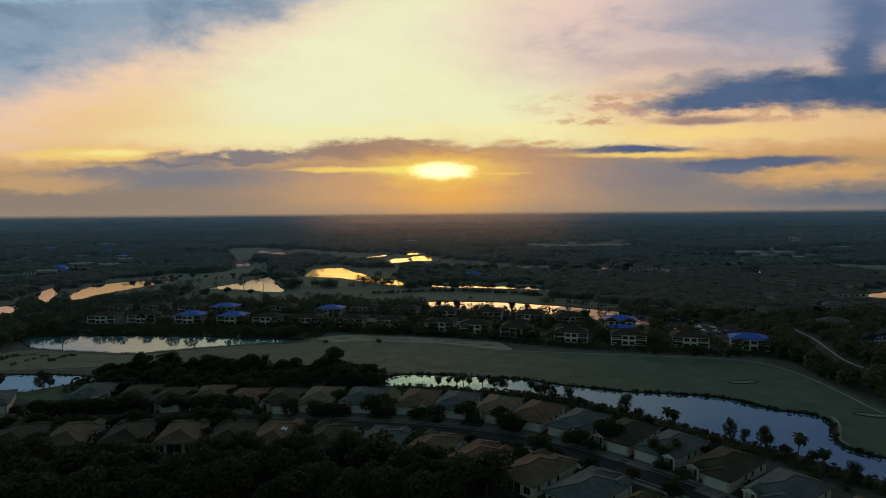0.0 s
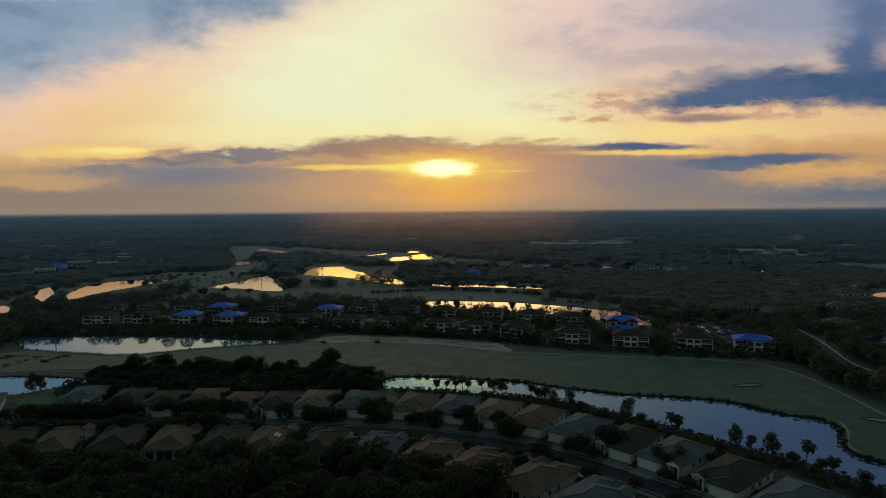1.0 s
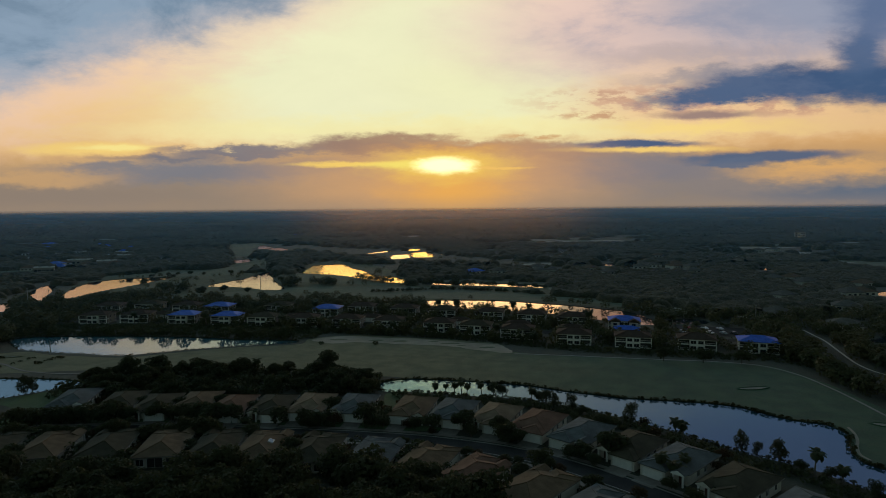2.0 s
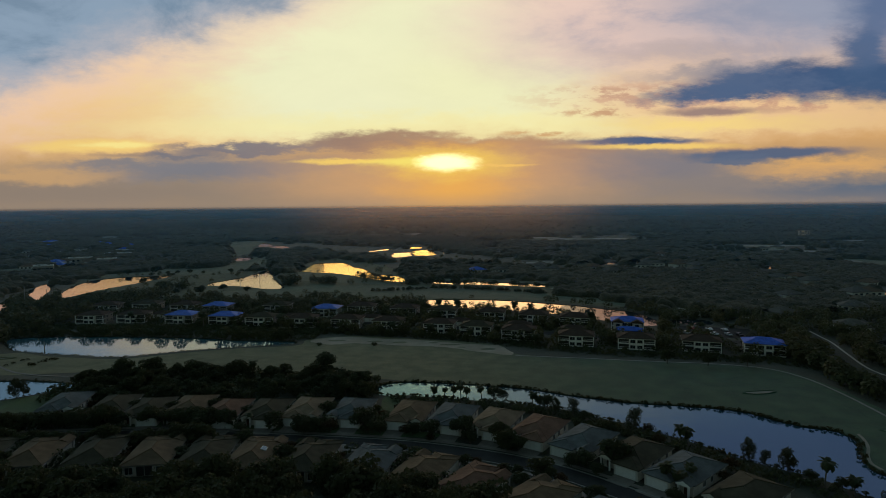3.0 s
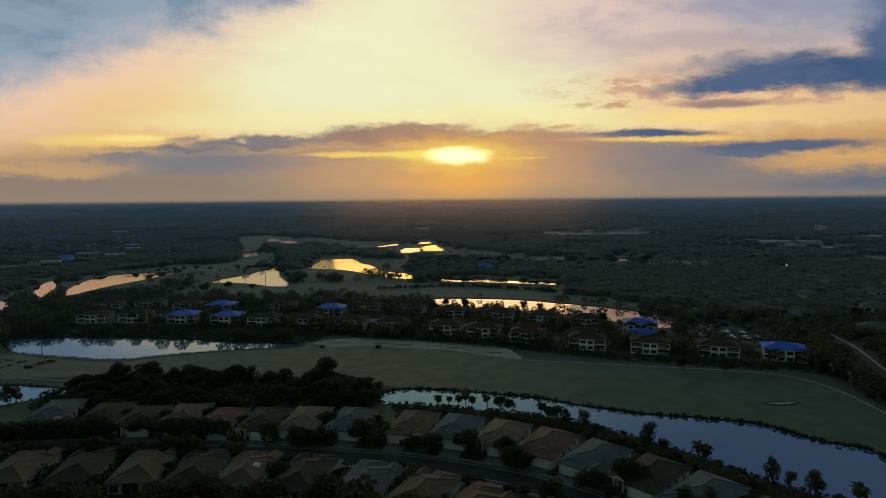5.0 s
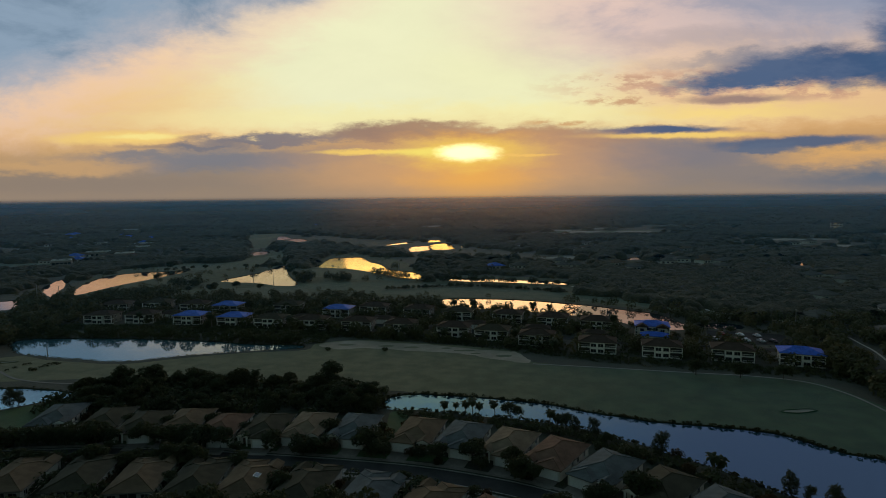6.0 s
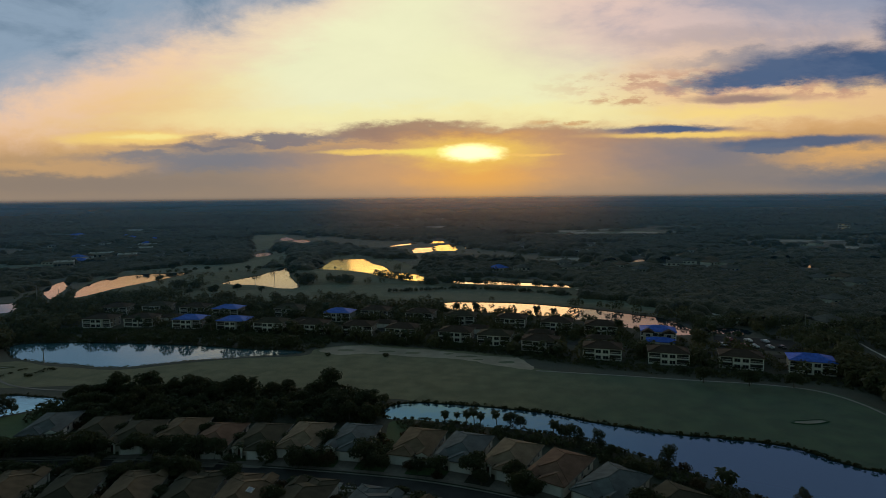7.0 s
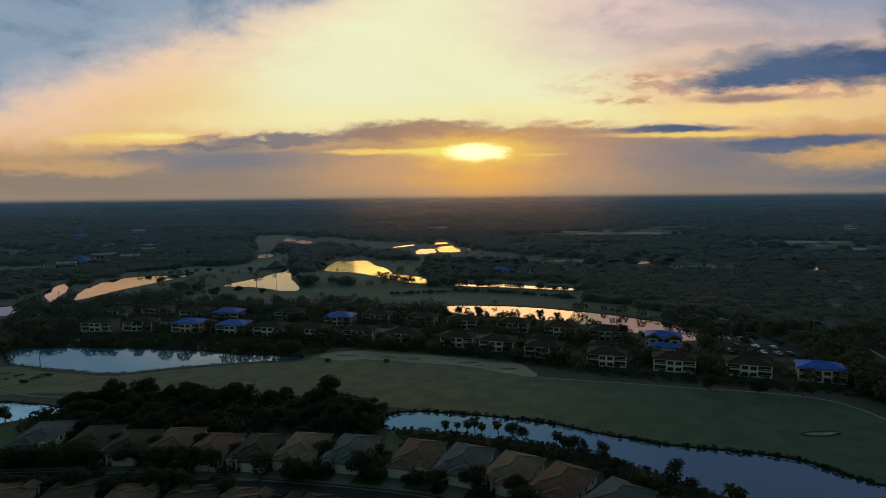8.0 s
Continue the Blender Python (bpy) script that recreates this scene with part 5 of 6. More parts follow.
def palm(seed, height, label, fronds=44):
    rng = np.random.default_rng(seed)
    tree = new("palm_tree")
    bm = bmesh.new()
    bend = rng.normal(0, 0.25, 2)
    last = Vector((0, 0, 0))
    for i in range(1, 6):
        t = i / 5
        nxt = Vector((bend[0] * t * t, bend[1] * t * t, height * t))
        tube(bm, last, nxt, 0.22 - 0.02 * i, 0.20 - 0.02 * i, 7)
        last = nxt
    part("trunk", bm, M_PALMBARK, tree)
    verts_, faces_ = [], []
    for i in range(fronds):
        az, lift = i * 2.399 + rng.uniform(-0.2, 0.2), rng.uniform(-0.9, 1.2)
        length = rng.uniform(1.9, 2.7)
        o, pos, ang = Vector((math.cos(az), math.sin(az), 0)), last.copy(), lift
        side = Vector((-o.y, o.x, 0))
        base = None
        for s in range(8):
            w = 0.6 * math.sin(math.pi * min((s + 1.2) / 8.5, 1)) * (0.65 if s % 2 else 1.0)
            row = [pos + side * w - Vector((0, 0, 0.35 * w)), pos, pos - side * w - Vector((0, 0, 0.35 * w))]
            idx = len(verts_)
            verts_ += row
            if base is not None:
                faces_ += [(base, base + 1, idx + 1, idx), (base + 1, base + 2, idx + 2, idx + 1)]
            base = idx
            pos = pos + (o * math.cos(ang) + Vector((0, 0, math.sin(ang)))) * length / 8
            ang -= 0.24
    sheet_mesh("crown", verts_, faces_, M_FROND, tree)
    return tagged(tree, label, "palm tree", "palms")


def shrub(seed, mat=None):
    rng = np.random.default_rng(seed)
    p, d = blob_points(rng, (0, 0, 0.7), (1.2, 1.1, 0.8), 110, 0.5)
    p[:, 2] = np.maximum(p[:, 2], 0.02)
    v_, f_ = leaves(p, d, 0.3, rng)
    return tagged(quick("shrub", v_, f_, mat or M_SHRUB), "rounded dark green garden shrub", "shrub", "shrubs")


OAKS = [broadleaf(1, 8.5, 5.2, M_LEAF, "spreading dark green live oak"), broadleaf(2, 7.0, 4.2, M_LEAF, "rounded dark green broadleaf tree", 1100),
        broadleaf(3, 10.5, 5.0, M_LEAF, "tall dark green tree with uneven crown", 1500), broadleaf(4, 6.0, 3.6, M_LEAF_WARM, "small tree with russet leaves", 850),
        broadleaf(5, 9.5, 6.0, M_LEAF, "broad dense dark green oak", 1500), broadleaf(6, 5.2, 2.7, M_LEAF, "slender young tree with light crown", 700, 0.22),
        broadleaf(7, 6.2, 2.5, M_LEAF, "leafy tree branching from near the ground", 1500, 0.10)]
PALMS = [palm(21, 4.2, "sabal palm with a shaggy round crown"), palm(22, 5.2, "slender palm with drooping fronds"), palm(23, 3.4, "short bushy palm with stiff fronds", 48)]
SHRUBS = [shrub(31), shrub(32), shrub(33, M_LEAF_WARM)]
used = set()


def plant(stock, i, x, y, size=1.0, turn=0.0):
    ob = stock[i]
    m = Matrix.Translation((x, y, 0)) @ Matrix.Rotation(turn, 4, "Z")
    key = ob.name
    if key not in used:
        used.add(key)
        ob.matrix_world = m
        ob.scale = (size, size, size)
        return ob
    c = copy_thing(ob, m)
    c.scale = (size, size, size)
    return c


def clear_of(xs, ys, gap=1.5, lanes=True):
    """Which of the places are free of water, turf, paving and houses."""
    ok = np.ones(len(xs), bool)
    for h in HOLES:
        ok &= ~inside(xs, ys, h)
    for f in FAIRWAYS.values():
        ok &= ~inside(xs, ys, f)
    ok &= ~inside(xs, ys, LOT)
    for line, d_ in ((STREET, 5.5), (CART_PATH, 1.8), (EAST_ROAD, 2.5), (NORTH_PATH, 3), (CONDO_ROAD, 4), (CART_PATH_WEST, 2)):
        ok &= ~near_line(xs, ys, line, d_)
    for hx, hy, r, turn, w, d_ in HOMES + [(x_, y_, 0, turn_, 5.6 - 2 * gap, 7.5 - 2 * gap) for x_, y_, turn_ in DRIVES]:
        a = radians(turn)
        px, py = np.asarray(xs) - hx, np.asarray(ys) - hy
        lx, ly = px * math.cos(a) + py * math.sin(a), -px * math.sin(a) + py * math.cos(a)
        ok &= ~((abs(lx) < w / 2 + gap) & (abs(ly) < d_ / 2 + gap))
    return ok


rng = np.random.default_rng(77)
GROVES = [  # x0, x1, y0, y1, how many, sizes, kinds
    (-140, -27, 204, 234, 90, (0.46, 0.72), (0, 2, 4, 1)),         # wood behind the villas
    (-118, 10, 112, 137.5, 100, (0.85, 1.12), (0, 2, 4, 0)),          # trees in front of the southern row
    (-175, -108, 120, 172, 20, (0.7, 1.0), (0, 1, 4)),
    (-130, -20, 161, 180, 60, (0.45, 0.8), (1, 0, 3, 4)),         # front gardens
    (-20, 70, 125, 175, 50, (0.42, 0.68), (1, 5, 3, 0)),
    (-105, 20, 132, 168, 50, (0.4, 0.65), (1, 5, 3)),
    (-235, -196, 205, 262, 16, (0.8, 1.1), (0, 2, 4)),
]


def blocks_view(xs, ys, hs, loops, eye=66.0, mirror=False):
    """Whether a tree of that height, or its image in the water, would hide one of the outlines from the air."""
    bad = np.zeros(len(xs), bool)
    for f in (-1.0, -0.6, -0.3, 0.25, 0.5, 0.75, 1.0) if mirror else (0.25, 0.5, 0.75, 1.0):
        reach = 1 + f * hs / (eye - f * hs)
        for loop in loops:
            bad |= inside(xs * reach, ys * reach, loop)
    return bad


OPEN_VIEWS = [shifted(EAST_ROAD, 3) + shifted(EAST_ROAD, -3)[::-1]] + [PONDS[n] for n in PONDS if n not in ("creek", "canal")]
GLEAMS = [PONDS["creek"], PONDS["canal"]]
for x0, x1, y0, y1, many, (s0, s1), kinds in GROVES:
    xs, ys = rng.uniform(x0, x1, many), rng.uniform(y0, y1, many)
    ok = clear_of(xs, ys, 1.2) & ~blocks_view(xs, ys, np.full(many, 6.5), [PONDS["pond_villas"]])
    for x, y in zip(xs[ok], ys[ok]):
        plant(OAKS, int(rng.choice(kinds)), x, y, rng.uniform(s0, s1), rng.uniform(0, 6.28))

# street trees on both verges
for off in (6.6, -6.8):
    line = shifted(STREET, off)
    for j in range(6, len(line) - 4):
        (ax, ay), (bx, by) = line[j], line[j + 1]
        for t in (0.2, 0.7) if math.hypot(bx - ax, by - ay) > 5 else (0.4,):
            x, y = ax + (bx - ax) * t + rng.normal(0, 0.8), ay + (by - ay) * t + rng.normal(0, 0.8)
            if rng.uniform() < (0.8 if x < -66 else 0.3) and clear_of([x], [y], -0.5)[0]:
                plant(OAKS, int(rng.choice((0, 1, 4, 1, 3))), x, y, rng.uniform(0.5, 0.8) if x < -28 else rng.uniform(0.4, 0.62), rng.uniform(0, 6.28))

# trees in the gaps between the western villas
for i, (x, y, turn, tone, flip) in enumerate(NORTH_ROW[1:7]):
    for lx, ly, size in ((6.6, -5.0, 0.62), (3.4 if flip else -3.4, -18.5, 0.55)):
        m = pose(x, y, 0, 0, 0, turn) @ pose(lx + rng.uniform(-0.4, 0.4), ly + rng.uniform(-1.0, 1.0), 0)
        plant(OAKS, int(rng.choice((0, 1, 4, 2))), m.translation.x, m.translation.y, size * rng.uniform(0.85, 1.1), rng.uniform(0, 6.28))
for i, (x, y, turn, tone) in enumerate(SOUTH_ROW[:8]):
    m = pose(x, y, 0, 0, 0, turn) @ pose(6.9, 9.0 + 5.0 * (i % 2), 0)
    plant(OAKS, int(rng.choice((0, 1, 4))), m.translation.x, m.translation.y, rng.uniform(0.5, 0.68), rng.uniform(0, 6.28))

# garden trees before the porches of the eastern villas
for x, y, turn, tone, flip in NORTH_ROW[9:16]:
    m = pose(x, y, 0, 0, 0, turn) @ pose((3.3 if flip else -3.3) + rng.uniform(-0.5, 0.5), -18.3 + rng.uniform(-0.8, 0.8), 0)
    plant(OAKS, int(rng.choice((0, 1, 4))), m.translation.x, m.translation.y, rng.uniform(0.5, 0.66), rng.uniform(0, 6.28))

# single trees and palms on the lake's near shore and in gardens
for kind, i, x, y, s in [
        ("o", 6, 52.5, 177, 0.98), ("o", 1, 14, 203, 0.62), ("o", 1, 17, 202, 0.5), ("o", 1, 30.3, 193.2, 0.66), ("o", 6, 33, 192.5, 0.6), ("o", 6, 37.7, 189.5, 0.78), ("o", 1, 40, 183.5, 0.42),
        ("o", 6, 75, 156.2, 0.82), ("o", 6, 78, 153.5, 0.55), ("o", 6, 81, 149, 0.92), ("o", 6, 90.5, 128.5, 0.75), ("o", 1, 87.5, 139, 0.42), ("o", 1, 83, 143.5, 0.4),
        ("o", 0, 40, 152, 0.8), ("o", 4, -26, 178, 0.62), ("o", 0, 3, 171, 0.72), ("o", 0, 12.5, 168.5, 0.6),
        ("p", 2, -6, 206, 1), ("p", 0, -2.5, 205.3, 0.8), ("p", 0, 0.7, 204.5, 1), ("p", 1, 3.1, 203.5, 1.05), ("p", 0, 5, 203, 1), ("p", 0, 10, 203.5, 1.05), ("p", 0, 26, 196, 1.1), ("p", 2, 28, 194.8, 1),
        ("p", 2, 63.5, 165.5, 1.15), ("p", 0, 61.5, 165.5, 1.2), ("p", 1, 84.5, 140.5, 1.25), ("p", 2, 88.8, 137, 1.1), ("p", 1, 48.5, 140, 1.15), ("p", 0, 50, 138.5, 1.1), ("p", 2, 52, 139, 1.1),
        ("p", 1, 54, 141.5, 1.0), ("p", 1, -167, 206, 1.2), ("p", 0, -164.5, 206.5, 1.2), ("o", 6, -152, 210, 1.0), ("o", 6, -149.5, 211, 0.85), ("p", 1, -76, 231, 1.2), ("p", 0, -120, 181, 1), ("p", 0, -60, 180, 0.9),
        ("o", 1, 88, 246.5, 0.85), ("o", 0, 103, 243, 0.7), ("o", 1, 118, 241.5, 0.8), ("o", 2, -48, 234.5, 0.85), ("o", 0, -82, 231, 0.8), ("o", 4, -115, 233, 0.75), ("o", 2, -126, 231, 0.75)]:
    plant(OAKS if kind == "o" else PALMS, i, x, y, s * (0.9 if kind == "p" else 1.1), rng.uniform(0, 6.28))
xs, ys = rng.uniform(-215, 140, 60), rng.uniform(250, 380, 60)
ok = clear_of(xs, ys, 1.0) & (ys > 296 - 0.27 * (xs + 30))
for x, y in zip(xs[ok], ys[ok]):
    plant(PALMS, int(rng.integers(3)), x, y, rng.uniform(1.1, 1.7), rng.uniform(0, 6.28))

# garden shrubs, hedge before the condominiums, two lone bushes on the fairway
for x, y, s in ((-61.4, 282.6, 1.0), (-35.4, 281.8, 1.1)):
    plant(SHRUBS, 0, x, y, s)
xs, ys = np.concatenate([rng.uniform(-130, 90, 260), rng.uniform(-190, 150, 150)]), np.concatenate([rng.uniform(110, 200, 260), rng.uniform(250, 345, 150)])
ok = clear_of(xs, ys, 0.3) & (ys < 205)
for x, y in zip(xs[ok], ys[ok]):
    plant(SHRUBS, int(rng.integers(3)), x, y, rng.uniform(0.6, 1.5), rng.uniform(0, 6.28))


def thicket(name, xs, ys, heights, spreads, per, leaf, mat, label, seed, category="undergrowth", upward=0.0, ruffle=0.55):
    """One mesh of many clumps."""
    r = np.random.default_rng(seed)
    n = len(xs)
    d = r.normal(0, 1, (n, per, 3))
    d[..., 2] = abs(d[..., 2]) * 1.15 - 0.55
    d /= np.linalg.norm(d, axis=2)[..., None]
    rad = np.stack([spreads, spreads, heights * 0.55], 1)[:, None, :]
    lump = 0.75 + 0.35 * r.uniform(0, 1, (n, per, 1))
    c = np.stack([xs, ys, heights * 0.48], 1)[:, None, :]
    p = (c + d * rad * lump).reshape(-1, 3)
    p[:, 2] = np.maximum(p[:, 2], 0.05)
    size = np.repeat(spreads * leaf, per)
    nrm = d.reshape(-1, 3) + np.array([0, 0, upward])
    v_, f_ = leaves(p, nrm, size, r, ruffle)
    return tagged(quick(name, v_, f_, mat), label, category, kind="stuff")


def along(line, step, jitter, r):
    out = []
    for (ax, ay), (bx, by) in zip(line[:-1], line[1:]):
        length = math.hypot(bx - ax, by - ay)
        for i in range(max(1, int(length / step))):
            t = r.uniform(0, 1)
            out.append((ax + (bx - ax) * t + r.normal(0, jitter), ay + (by - ay) * t + r.normal(0, jitter)))
    return np.array(out)


# reeds and low growth round the shores
for i, name in enumerate(("lake", "pond_west", "pond_villas", "canal", "pond_tongue", "pond_gold", "pond_north_a")):
    near_ = name in ("lake", "pond_west", "pond_villas")
    loop = PONDS[name]
    q = along(inset(loop, 0.1) + inset(loop, 0.1)[:1], 0.5 if near_ else 2.5, 0.45 if near_ else 0.8, rng)
    q = q[rng.uniform(0, 1, len(q)) < (0.86 if near_ else 0.55) + (0.14 if near_ else 0.45) * np.sin(q[:, 0] * 0.33) * np.sin(q[:, 1] * 0.27)]
    hs = rng.uniform(0.3, 0.75, len(q)) * (1.0 if name == "lake" else 0.6)
    thicket("shore_reeds", q[:, 0], q[:, 1], hs, hs * 0.85, 20, 0.5, M_REED, "low reeds and rushes along the pond bank", 200 + i, "reeds")
q = np.stack([rng.uniform(-140, -27, 700), rng.uniform(203, 236, 700)], 1)
q = q[clear_of(q[:, 0], q[:, 1], 0.5)]
hs = rng.uniform(1.0, 3.2, len(q))
thicket("wood_undergrowth", q[:, 0], q[:, 1], hs, hs * 0.8, 40, 0.28, M_LEAF, "tangled dark undergrowth below the trees", 299, "undergrowth", 0.5)
# hedge line along the near shore of the lake and before the condominiums
HEDGE = rounded([(-20, 206), (-1, 202.5), (18, 197.5), (33, 191), (43, 183.5), (52, 175.5), (60, 167.5), (67, 159.5), (72, 152), (79, 147), (84, 142), (89, 134), (96, 125), (104, 112)], 6, False)
q = along(HEDGE, 0.7, 0.8, rng)
hs = rng.uniform(0.4, 1.25, len(q))
thicket("lakeside_hedge", q[:, 0], q[:, 1], hs, hs * 0.7, 26, 0.36, M_SHRUB, "uneven dark hedge between gardens and lake", 301, "hedge")
for off, h0, h1, sd in ((-2.2, 0.5, 1.5, 306), (-4.4, 0.4, 1.8, 307)):
    q = along(shifted(HEDGE, off), 0.9, 1.0, rng)
    q = q[clear_of(q[:, 0], q[:, 1], 0.2)]
    hs = rng.uniform(h0, h1, len(q))
    thicket("garden_hedge", q[:, 0], q[:, 1], hs, hs * 0.85, 30, 0.34, M_SHRUB, "dark uneven shrubs behind the lakeside villas", sd, "hedge", 0.3)
FRONT_HEDGE = rounded([(-232, 325), (-200, 327), (-160, 324), (-125, 320), (-80, 312), (-50, 309), (-20, 302), (10, 291), (30, 281), (60, 267), (85, 259), (110, 253), (135, 246), (146, 235)], 6, False)
for off, hmin, hmax, sd in ((0, 0.6, 1.6, 302), (3, 0.7, 2.0, 303), (-3.0, 0.4, 1.0, 304)):
    q = along(shifted(FRONT_HEDGE, off), 0.9, 1.1, rng)
    hs = rng.uniform(hmin, hmax, len(q))
    thicket("garden_hedge", q[:, 0], q[:, 1], hs, hs * 0.8, 24, 0.36, M_SHRUB, "dark uneven hedge before the condominiums", sd, "hedge")
# low bushes that fill the gardens round the condominiums
xs, ys = rng.uniform(-240, 155, 2600), rng.uniform(255, 392, 2600)
ok = clear_of(xs, ys, 0.4) & (ys > 297 - 0.27 * (xs + 30)) & (ys < 396 - 0.2 * xs)
hs = rng.uniform(0.8, 2.4, 2600)
thicket("garden_bushes", xs[ok], ys[ok], hs[ok], hs[ok] * 0.8, 36, 0.3, M_SHRUB, "dark low bushes round the condominiums", 309, "bushes", 0.4)
xs, ys = rng.uniform(-236, -66, 1100), rng.uniform(292, 332, 1100)
ok = clear_of(xs, ys, 0.6) & ~blocks_view(xs, ys, np.full(1100, 1.5), [PONDS["pond_west"]])
hs = rng.uniform(0.6, 1.9, 1100)
thicket("bank_scrub", xs[ok], ys[ok], hs[ok], hs[ok] * 0.95, 36, 0.3, M_SHRUB, "dark low scrub between pond and condominiums", 308, "scrub", 0.4)
# bushes and small trees on the far banks, and the screen of trees before creek and canal
for line, step_, h0, h1, sd in ((rounded([(-222, 307), (-190, 309.5), (-150, 307), (-120, 303.5), (-98, 298.5), (-78, 296)], 6, False), 4.5, 1.5, 6.0, 310),
                               (rounded([(-20, 500), (28, 489), (76, 474), (95, 462)], 6, False), 3.2, 2.5, 7.0, 311),
                               (rounded([(-40, 389), (2, 381), (34, 371), (60, 357), (80, 341), (98, 322)], 6, False), 5.0, 1.5, 4.5, 312),
                               (rounded([(-60, 458), (-40, 462), (-6, 471), (39, 458), (60, 448), (73, 441)], 6, False), 1.3, 1.2, 3.2, 316),
                               (rounded([(-150, 612), (-108, 580), (-68, 531), (-41, 509)], 6, False), 7, 0.8, 2.4, 313),
                               (rounded([(-82, 548), (-66, 529), (-50, 515)], 6, False), 9, 3.0, 6.5, 317),
                               (rounded([(-300, 578), (-266, 577), (-272, 540), (-268, 520)], 6, False), 6, 1.5, 4.0, 314),
                               (rounded([(-195, 616), (-178, 610), (-160, 560), (-132, 492)], 6, False), 5, 1.5, 5.0, 315)):
    q = along(line, step_, 0.8, rng)
    hs = rng.uniform(h0, h1, len(q))
    thicket("bank_bushes", q[:, 0], q[:, 1], hs, hs * 0.58, 170, 0.19, M_LEAF, "dark bushes and small trees on the bank", sd, "bushes", 0.4)
q = np.stack([rng.uniform(-210, -165, 60), rng.uniform(243, 262, 60)], 1)
q = q[(np.sin(q[:, 0] * 0.5) > 0.2) & ~inside(q[:, 0], q[:, 1], PONDS["pond_west"])]
hs = rng.uniform(0.5, 1.3, len(q))
thicket("fairway_scrub", q[:, 0], q[:, 1], hs, hs * 1.1, 20, 0.4, M_REED, "scrubby native grass islands on the fairway", 305, "scrub")

# garden trees and bushes that close over the street
for i, (x0, x1, y0, y1, many, h0, h1) in enumerate(((-135, -18, 166, 186, 420, 1.5, 4.6), (-135, 0, 140, 170, 300, 1.5, 4.2), (-20, 75, 118, 172, 120, 0.9, 2.4))):
    xs, ys = rng.uniform(x0, x1, many), rng.uniform(y0, y1, many)
    hs = rng.uniform(h0, h1, many)
    ok = clear_of(xs, ys, 0.7)
    thicket("garden_bushes", xs[ok], ys[ok], hs[ok], hs[ok] * 0.62, 90, 0.2, M_SHRUB if i == 2 else M_LEAF, "dark bushes and small trees in front gardens", 360 + i, "bushes", 0.4)

# woods east of the fairway and trees round the condominiums
for i, (x0, x1, y0, y1, many, h0, h1) in enumerate(((138, 235, 150, 275, 900, 4.5, 7.5), (137, 180, 110, 180, 160, 4.5, 7.5), (-240, 125, 250, 400, 1500, 3.5, 6.5), (120, 260, 255, 350, 420, 3.5, 6.5), (-300, -215, 230, 380, 520, 4, 8.5), (-300, -205, 385, 440, 260, 4, 8), (-205, -60, 388, 430, 150, 3, 6), (-150, -130, 492, 512, 26, 5, 9), (-192, -180, 444, 456, 10, 5, 8), (-152, -138, 434, 446, 10, 4, 7), (-118, -95, 505, 525, 20, 4, 7), (-235, -212, 474, 490, 16, 4, 7))):
    xs, ys = rng.uniform(x0, x1, many), rng.uniform(y0, y1, many)
    hs = rng.uniform(h0, h1, many)
    ok = clear_of(xs, ys, 1.0) & ~blocks_view(xs, ys, hs, OPEN_VIEWS)
    ok &= ~blocks_view(xs, ys, hs, GLEAMS, 66.0, True) | (rng.uniform(0, 1, many) < 0.22)
    if y0 == 250:
        ok &= ys > 300 - 0.27 * (xs + 30)
    thicket("mixed_trees", xs[ok], ys[ok], hs[ok], hs[ok] * 0.52, 90, 0.235, M_LEAF_LIT, "dense dark trees with rounded uneven crowns", 330 + i, "trees", 0.6)

# woods out to the horizon, in belts that grow coarser
HOME_LOOPS = [[(x - 8, y - 5), (x + 8, y - 5), (x + 8, y + 5), (x - 8, y + 5)] for x, y, r, *_ in HOMES if r == 10]
WIDE_HOLES = [inset(h, -6) for h in HOLES] + OPEN_VIEWS[:1]
SEEN = math.tan(radians(42))


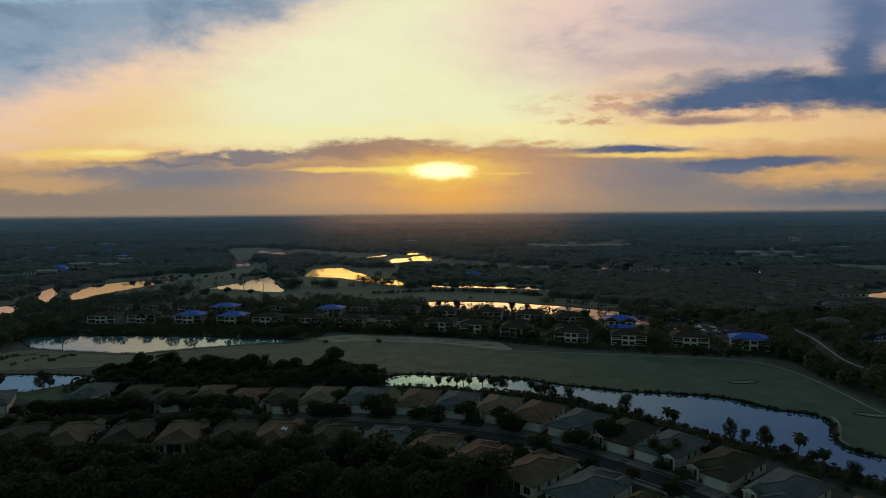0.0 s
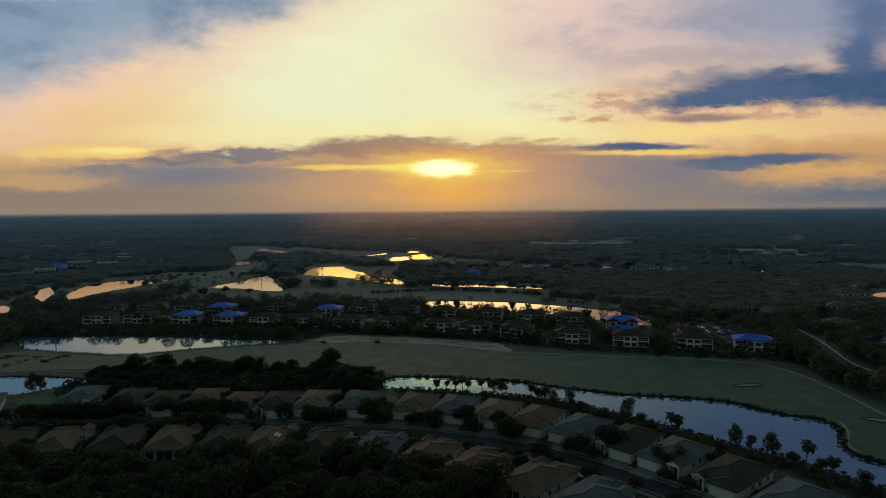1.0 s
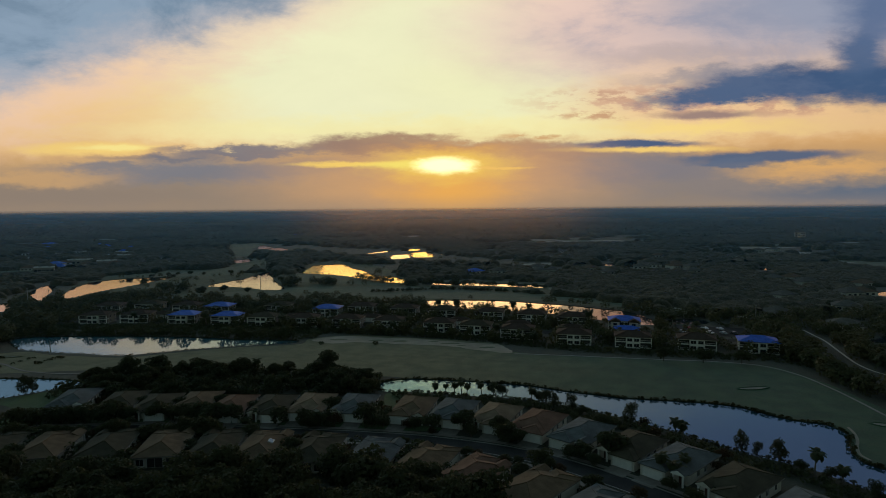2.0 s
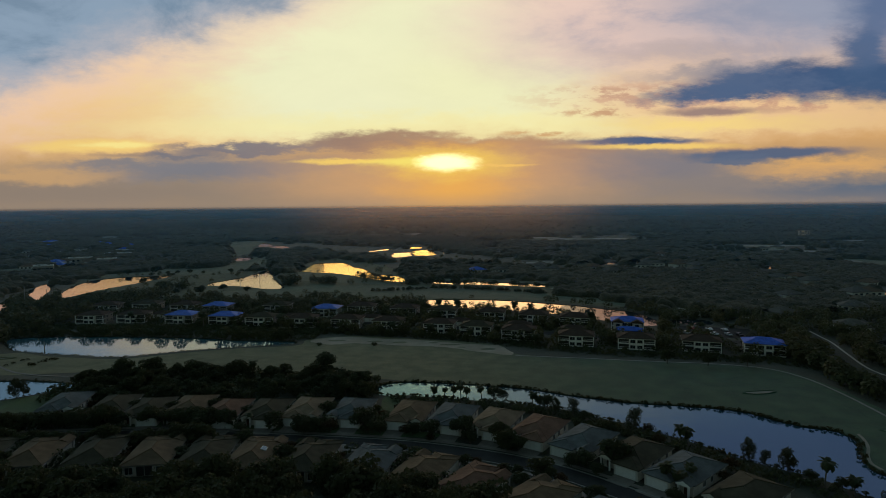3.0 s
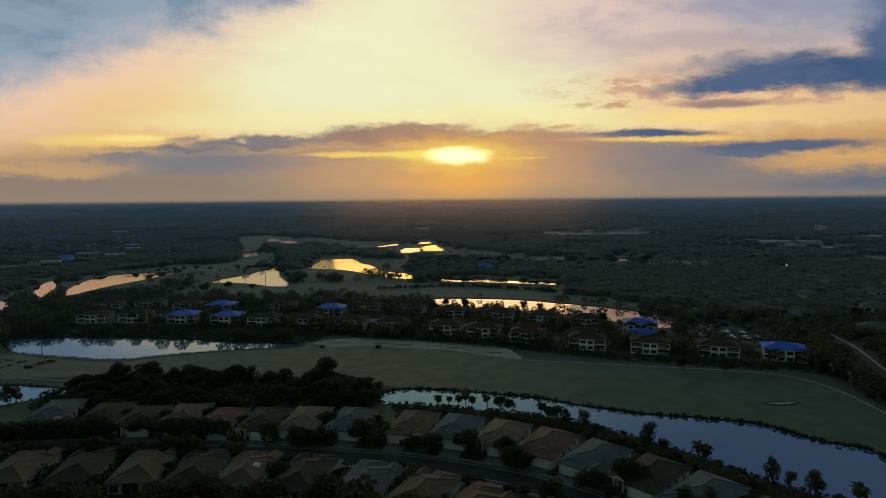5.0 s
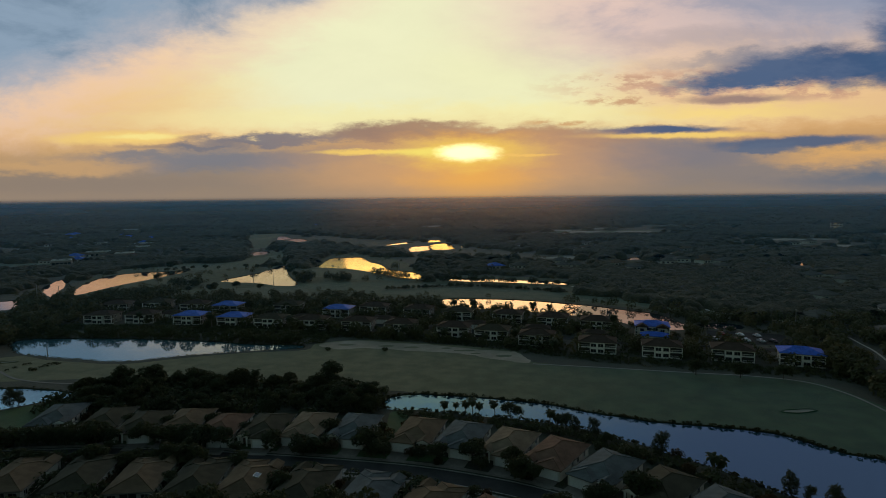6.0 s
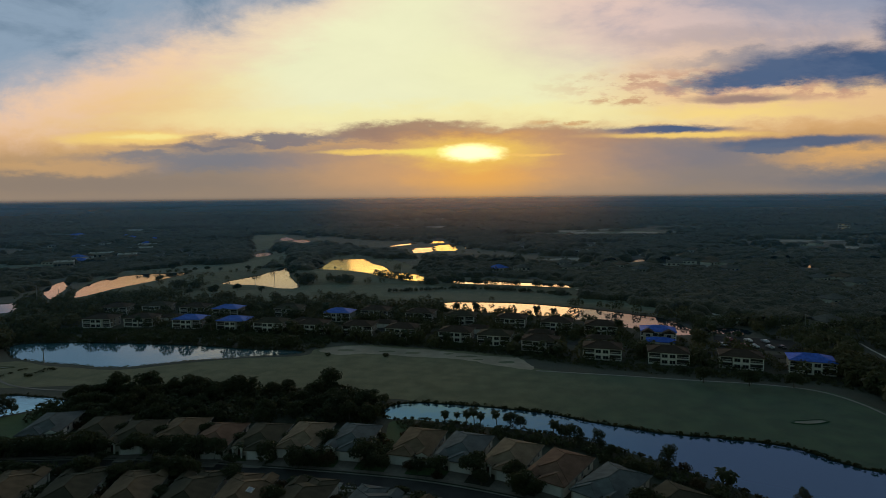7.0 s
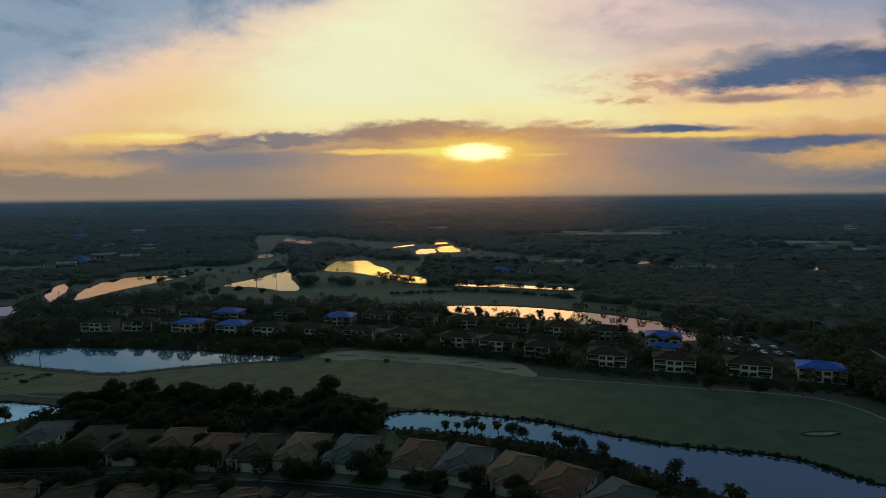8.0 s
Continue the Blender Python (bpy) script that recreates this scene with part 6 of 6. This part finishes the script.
def canopy(name, ya, yb, cell, step, h0, h1, cover, label, seed):
    """Woodland as one roof of crowns: a domed crown in most cells, open ground between."""
    r = np.random.default_rng(seed)
    nx, ny = int(2 * (yb * SEEN + 40) / cell) + 2, int((yb - ya) / cell) + 2
    gx = -(yb * SEEN + 40) + (np.arange(nx)[None, :] + r.uniform(0, 1, (ny, nx))) * cell
    gy = ya + (np.arange(ny)[:, None] + r.uniform(0, 1, (ny, nx))) * cell
    gh = r.uniform(h0, h1, (ny, nx))
    gr = cell * r.uniform(0.7, 1.1, (ny, nx))
    fx, fy, fh = gx.ravel(), gy.ravel(), gh.ravel()
    wave = np.sin(fx * 0.011 + 1.3 * np.sin(fy * 0.007)) + np.sin(fy * 0.013 + 2.1 * np.sin(fx * 0.006 + 0.5)) + np.sin((fx + fy) * 0.031) * 0.5
    ok = (abs(fx) < fy * SEEN + 40) & (wave + r.normal(0, 0.6, len(fx)) > cover)
    # open golf land round the ponds
    ok &= ~((fx < 95) & (fx > -340) & (fy < 500) & (wave < 0.9))
    ok &= ~((fx < -60 + 0.05 * (fy - 500)) & (fx > -330) & (fy >= 500) & (fy < 700) & (wave < 0.6))
    if ya < 1200:
        ok &= clear_of(fx, fy, 3.0)
        ok &= ~blocks_view(fx, fy, fh, WIDE_HOLES) & (~blocks_view(fx, fy, fh, HOLES, 66.0, True) | (r.uniform(0, 1, len(fx)) < 0.06)) & ~blocks_view(fx, fy, fh * 0.6, HOME_LOOPS)
        for f_ in FAIRWAYS.values():
            ok &= ~inside(fx * (1 + fh * 0.6 / 60), fy * (1 + fh * 0.6 / 60), f_)
    for cx, cy, ca, cb in CLEARINGS:
        ok &= ((fx - cx) / ca) ** 2 + ((fy - cy) / cb) ** 2 > 1.3
    gh = np.where(ok.reshape(ny, nx), gh, 0.0)
    k_ = max(2, round(cell / step))
    step = cell / k_
    vx = -(yb * SEEN + 40) + np.arange(nx * k_) * step
    vy = ya + np.arange(ny * k_) * step
    X, Y = np.meshgrid(vx, vy)
    X = X + r.uniform(-0.3, 0.3, X.shape) * step
    Y = Y + r.uniform(-0.3, 0.3, Y.shape) * step
    ci, cj = np.arange(nx * k_) // k_, np.arange(ny * k_) // k_
    Z = np.full(X.shape, -1.0)
    for oy in (-1, 0, 1):
        for ox in (-1, 0, 1):
            ii, jj = np.clip(ci + ox, 0, nx - 1), np.clip(cj + oy, 0, ny - 1)
            cx, cy, ch, cr = gx[jj][:, ii], gy[jj][:, ii], gh[jj][:, ii], gr[jj][:, ii]
            q_ = 1 - ((X - cx) ** 2 + (Y - cy) ** 2) / (cr * cr)
            Z = np.maximum(Z, np.where((q_ > 0) & (ch > 0), ch * (0.40 + 0.60 * np.sqrt(np.maximum(q_, 0))), -1.0))
    Z = np.where(Z > 0, Z + r.normal(0, 0.07 * h1, Z.shape), -0.6)
    idx = np.arange(Z.size).reshape(Z.shape)
    F = np.stack([idx[:-1, :-1], idx[:-1, 1:], idx[1:, 1:], idx[1:, :-1]], -1).reshape(-1, 4)
    F = F[(Z.ravel()[F] > 0).any(1)]
    keep = np.unique(F)
    back = np.zeros(Z.size, np.int64)
    back[keep] = np.arange(len(keep))
    V = np.stack([X.ravel()[keep], Y.ravel()[keep], Z.ravel()[keep]], 1)
    ob = quick(name, V, back[F], M_CANOPY)
    ob.data.shade_smooth()
    return tagged(ob, label, "woods", kind="stuff"), (fx[ok], fy[ok], fh[ok])


for i, (ya, yb, cell, step, h0, h1, cover, per, leaf) in enumerate(((345, 640, 5.5, 1.8, 3, 5.5, -0.45, 15, 0.22), (640, 1150, 8, 2.7, 4, 7.5, -0.5, 9, 0.29), (1150, 2300, 15, 6, 5, 9, -0.9, 7, 0.4), (2300, 5400, 34, 17, 6, 10, -1.0, 4, 0.5))):
    _, (xs, ys, hs) = canopy("far_woods", ya, yb, cell, step, h0, h1, cover, "dark woodland of mixed trees and palms", 400 + i)
    if per:
        thicket("woodland_foliage", xs, ys, hs * 1.15, hs * (0.62 if ya < 1150 else 1.1), per, leaf, M_WOODS, "loose leafy tops of the woodland trees", 420 + i, "foliage", 1.0, 0.4)

# scattered trees over the open golf land
xs, ys = rng.uniform(-350, 110, 520), rng.uniform(395, 800, 520)
hs = rng.uniform(2.0, 6.5, 520) * rng.uniform(0.7, 1.0, 520)
ok = clear_of(xs, ys, 2.0) & ~blocks_view(xs, ys, hs, HOLES)
thicket("scattered_trees", xs[ok], ys[ok], hs[ok], hs[ok] * 0.55, 110, 0.18, M_LEAF_LIT, "single dark trees dotted over golf land", 450, "trees", 0.5)
for i, (xa, xb, yc, n_) in enumerate(((-330, -200, 590, 9), (-215, -150, 455, 5))):
    for j in range(n_):
        x, y = xa + (xb - xa) * (j + rng.uniform(0, 1)) / n_, yc + rng.normal(0, 6)
        if not any(inside([x], [y], h)[0] for h in HOLES):
            plant(OAKS, int(rng.choice((0, 1, 4))), x, y, rng.uniform(0.5, 0.8), rng.uniform(0, 6.28))


# distance haze over the far woods, painted as curved see-through tinted sheets
def haze_sheet_look(n, b, ground, top, most, forward):
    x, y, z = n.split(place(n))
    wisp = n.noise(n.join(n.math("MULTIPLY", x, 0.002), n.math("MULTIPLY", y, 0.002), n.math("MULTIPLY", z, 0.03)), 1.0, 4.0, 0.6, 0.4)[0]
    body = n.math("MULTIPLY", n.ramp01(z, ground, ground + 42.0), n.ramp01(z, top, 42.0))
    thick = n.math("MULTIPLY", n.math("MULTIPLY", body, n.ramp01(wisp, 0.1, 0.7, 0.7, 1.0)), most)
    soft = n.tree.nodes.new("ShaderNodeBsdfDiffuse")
    # blue of the distant air put into the sheet's own colour
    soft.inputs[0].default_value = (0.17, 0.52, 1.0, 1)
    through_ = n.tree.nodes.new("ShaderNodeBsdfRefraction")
    # warm tint painted in for the sun's glow through the haze
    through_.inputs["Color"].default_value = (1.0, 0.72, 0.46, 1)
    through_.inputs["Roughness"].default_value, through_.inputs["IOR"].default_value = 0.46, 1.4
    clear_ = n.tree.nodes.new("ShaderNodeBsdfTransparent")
    drop = n.tree.nodes.new("ShaderNodeMixShader")
    drop.inputs[0].default_value = forward
    n.tree.links.new(soft.outputs[0], drop.inputs[1])
    n.tree.links.new(through_.outputs[0], drop.inputs[2])
    out = n.tree.nodes.new("ShaderNodeMixShader")
    n.put(out.inputs[0], thick)
    n.tree.links.new(clear_.outputs[0], out.inputs[1])
    n.tree.links.new(drop.outputs[0], out.inputs[2])
    return out.outputs[0]


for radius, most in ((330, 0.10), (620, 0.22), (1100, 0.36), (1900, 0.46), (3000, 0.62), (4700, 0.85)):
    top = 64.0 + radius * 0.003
    mat = material("painted_haze", lambda n, b: haze_sheet_look(n, b, 2.0, top, most, 0.16 if radius < 1500 else 0.08))
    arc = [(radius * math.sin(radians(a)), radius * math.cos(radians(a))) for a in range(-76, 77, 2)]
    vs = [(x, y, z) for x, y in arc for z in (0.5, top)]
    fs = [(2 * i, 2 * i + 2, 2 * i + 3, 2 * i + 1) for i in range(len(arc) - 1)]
    tagged(sheet_mesh("mist_bank", vs, fs, mat), "see-through tinted sheet painting distance haze over the far woods", "backdrop", kind="structure")
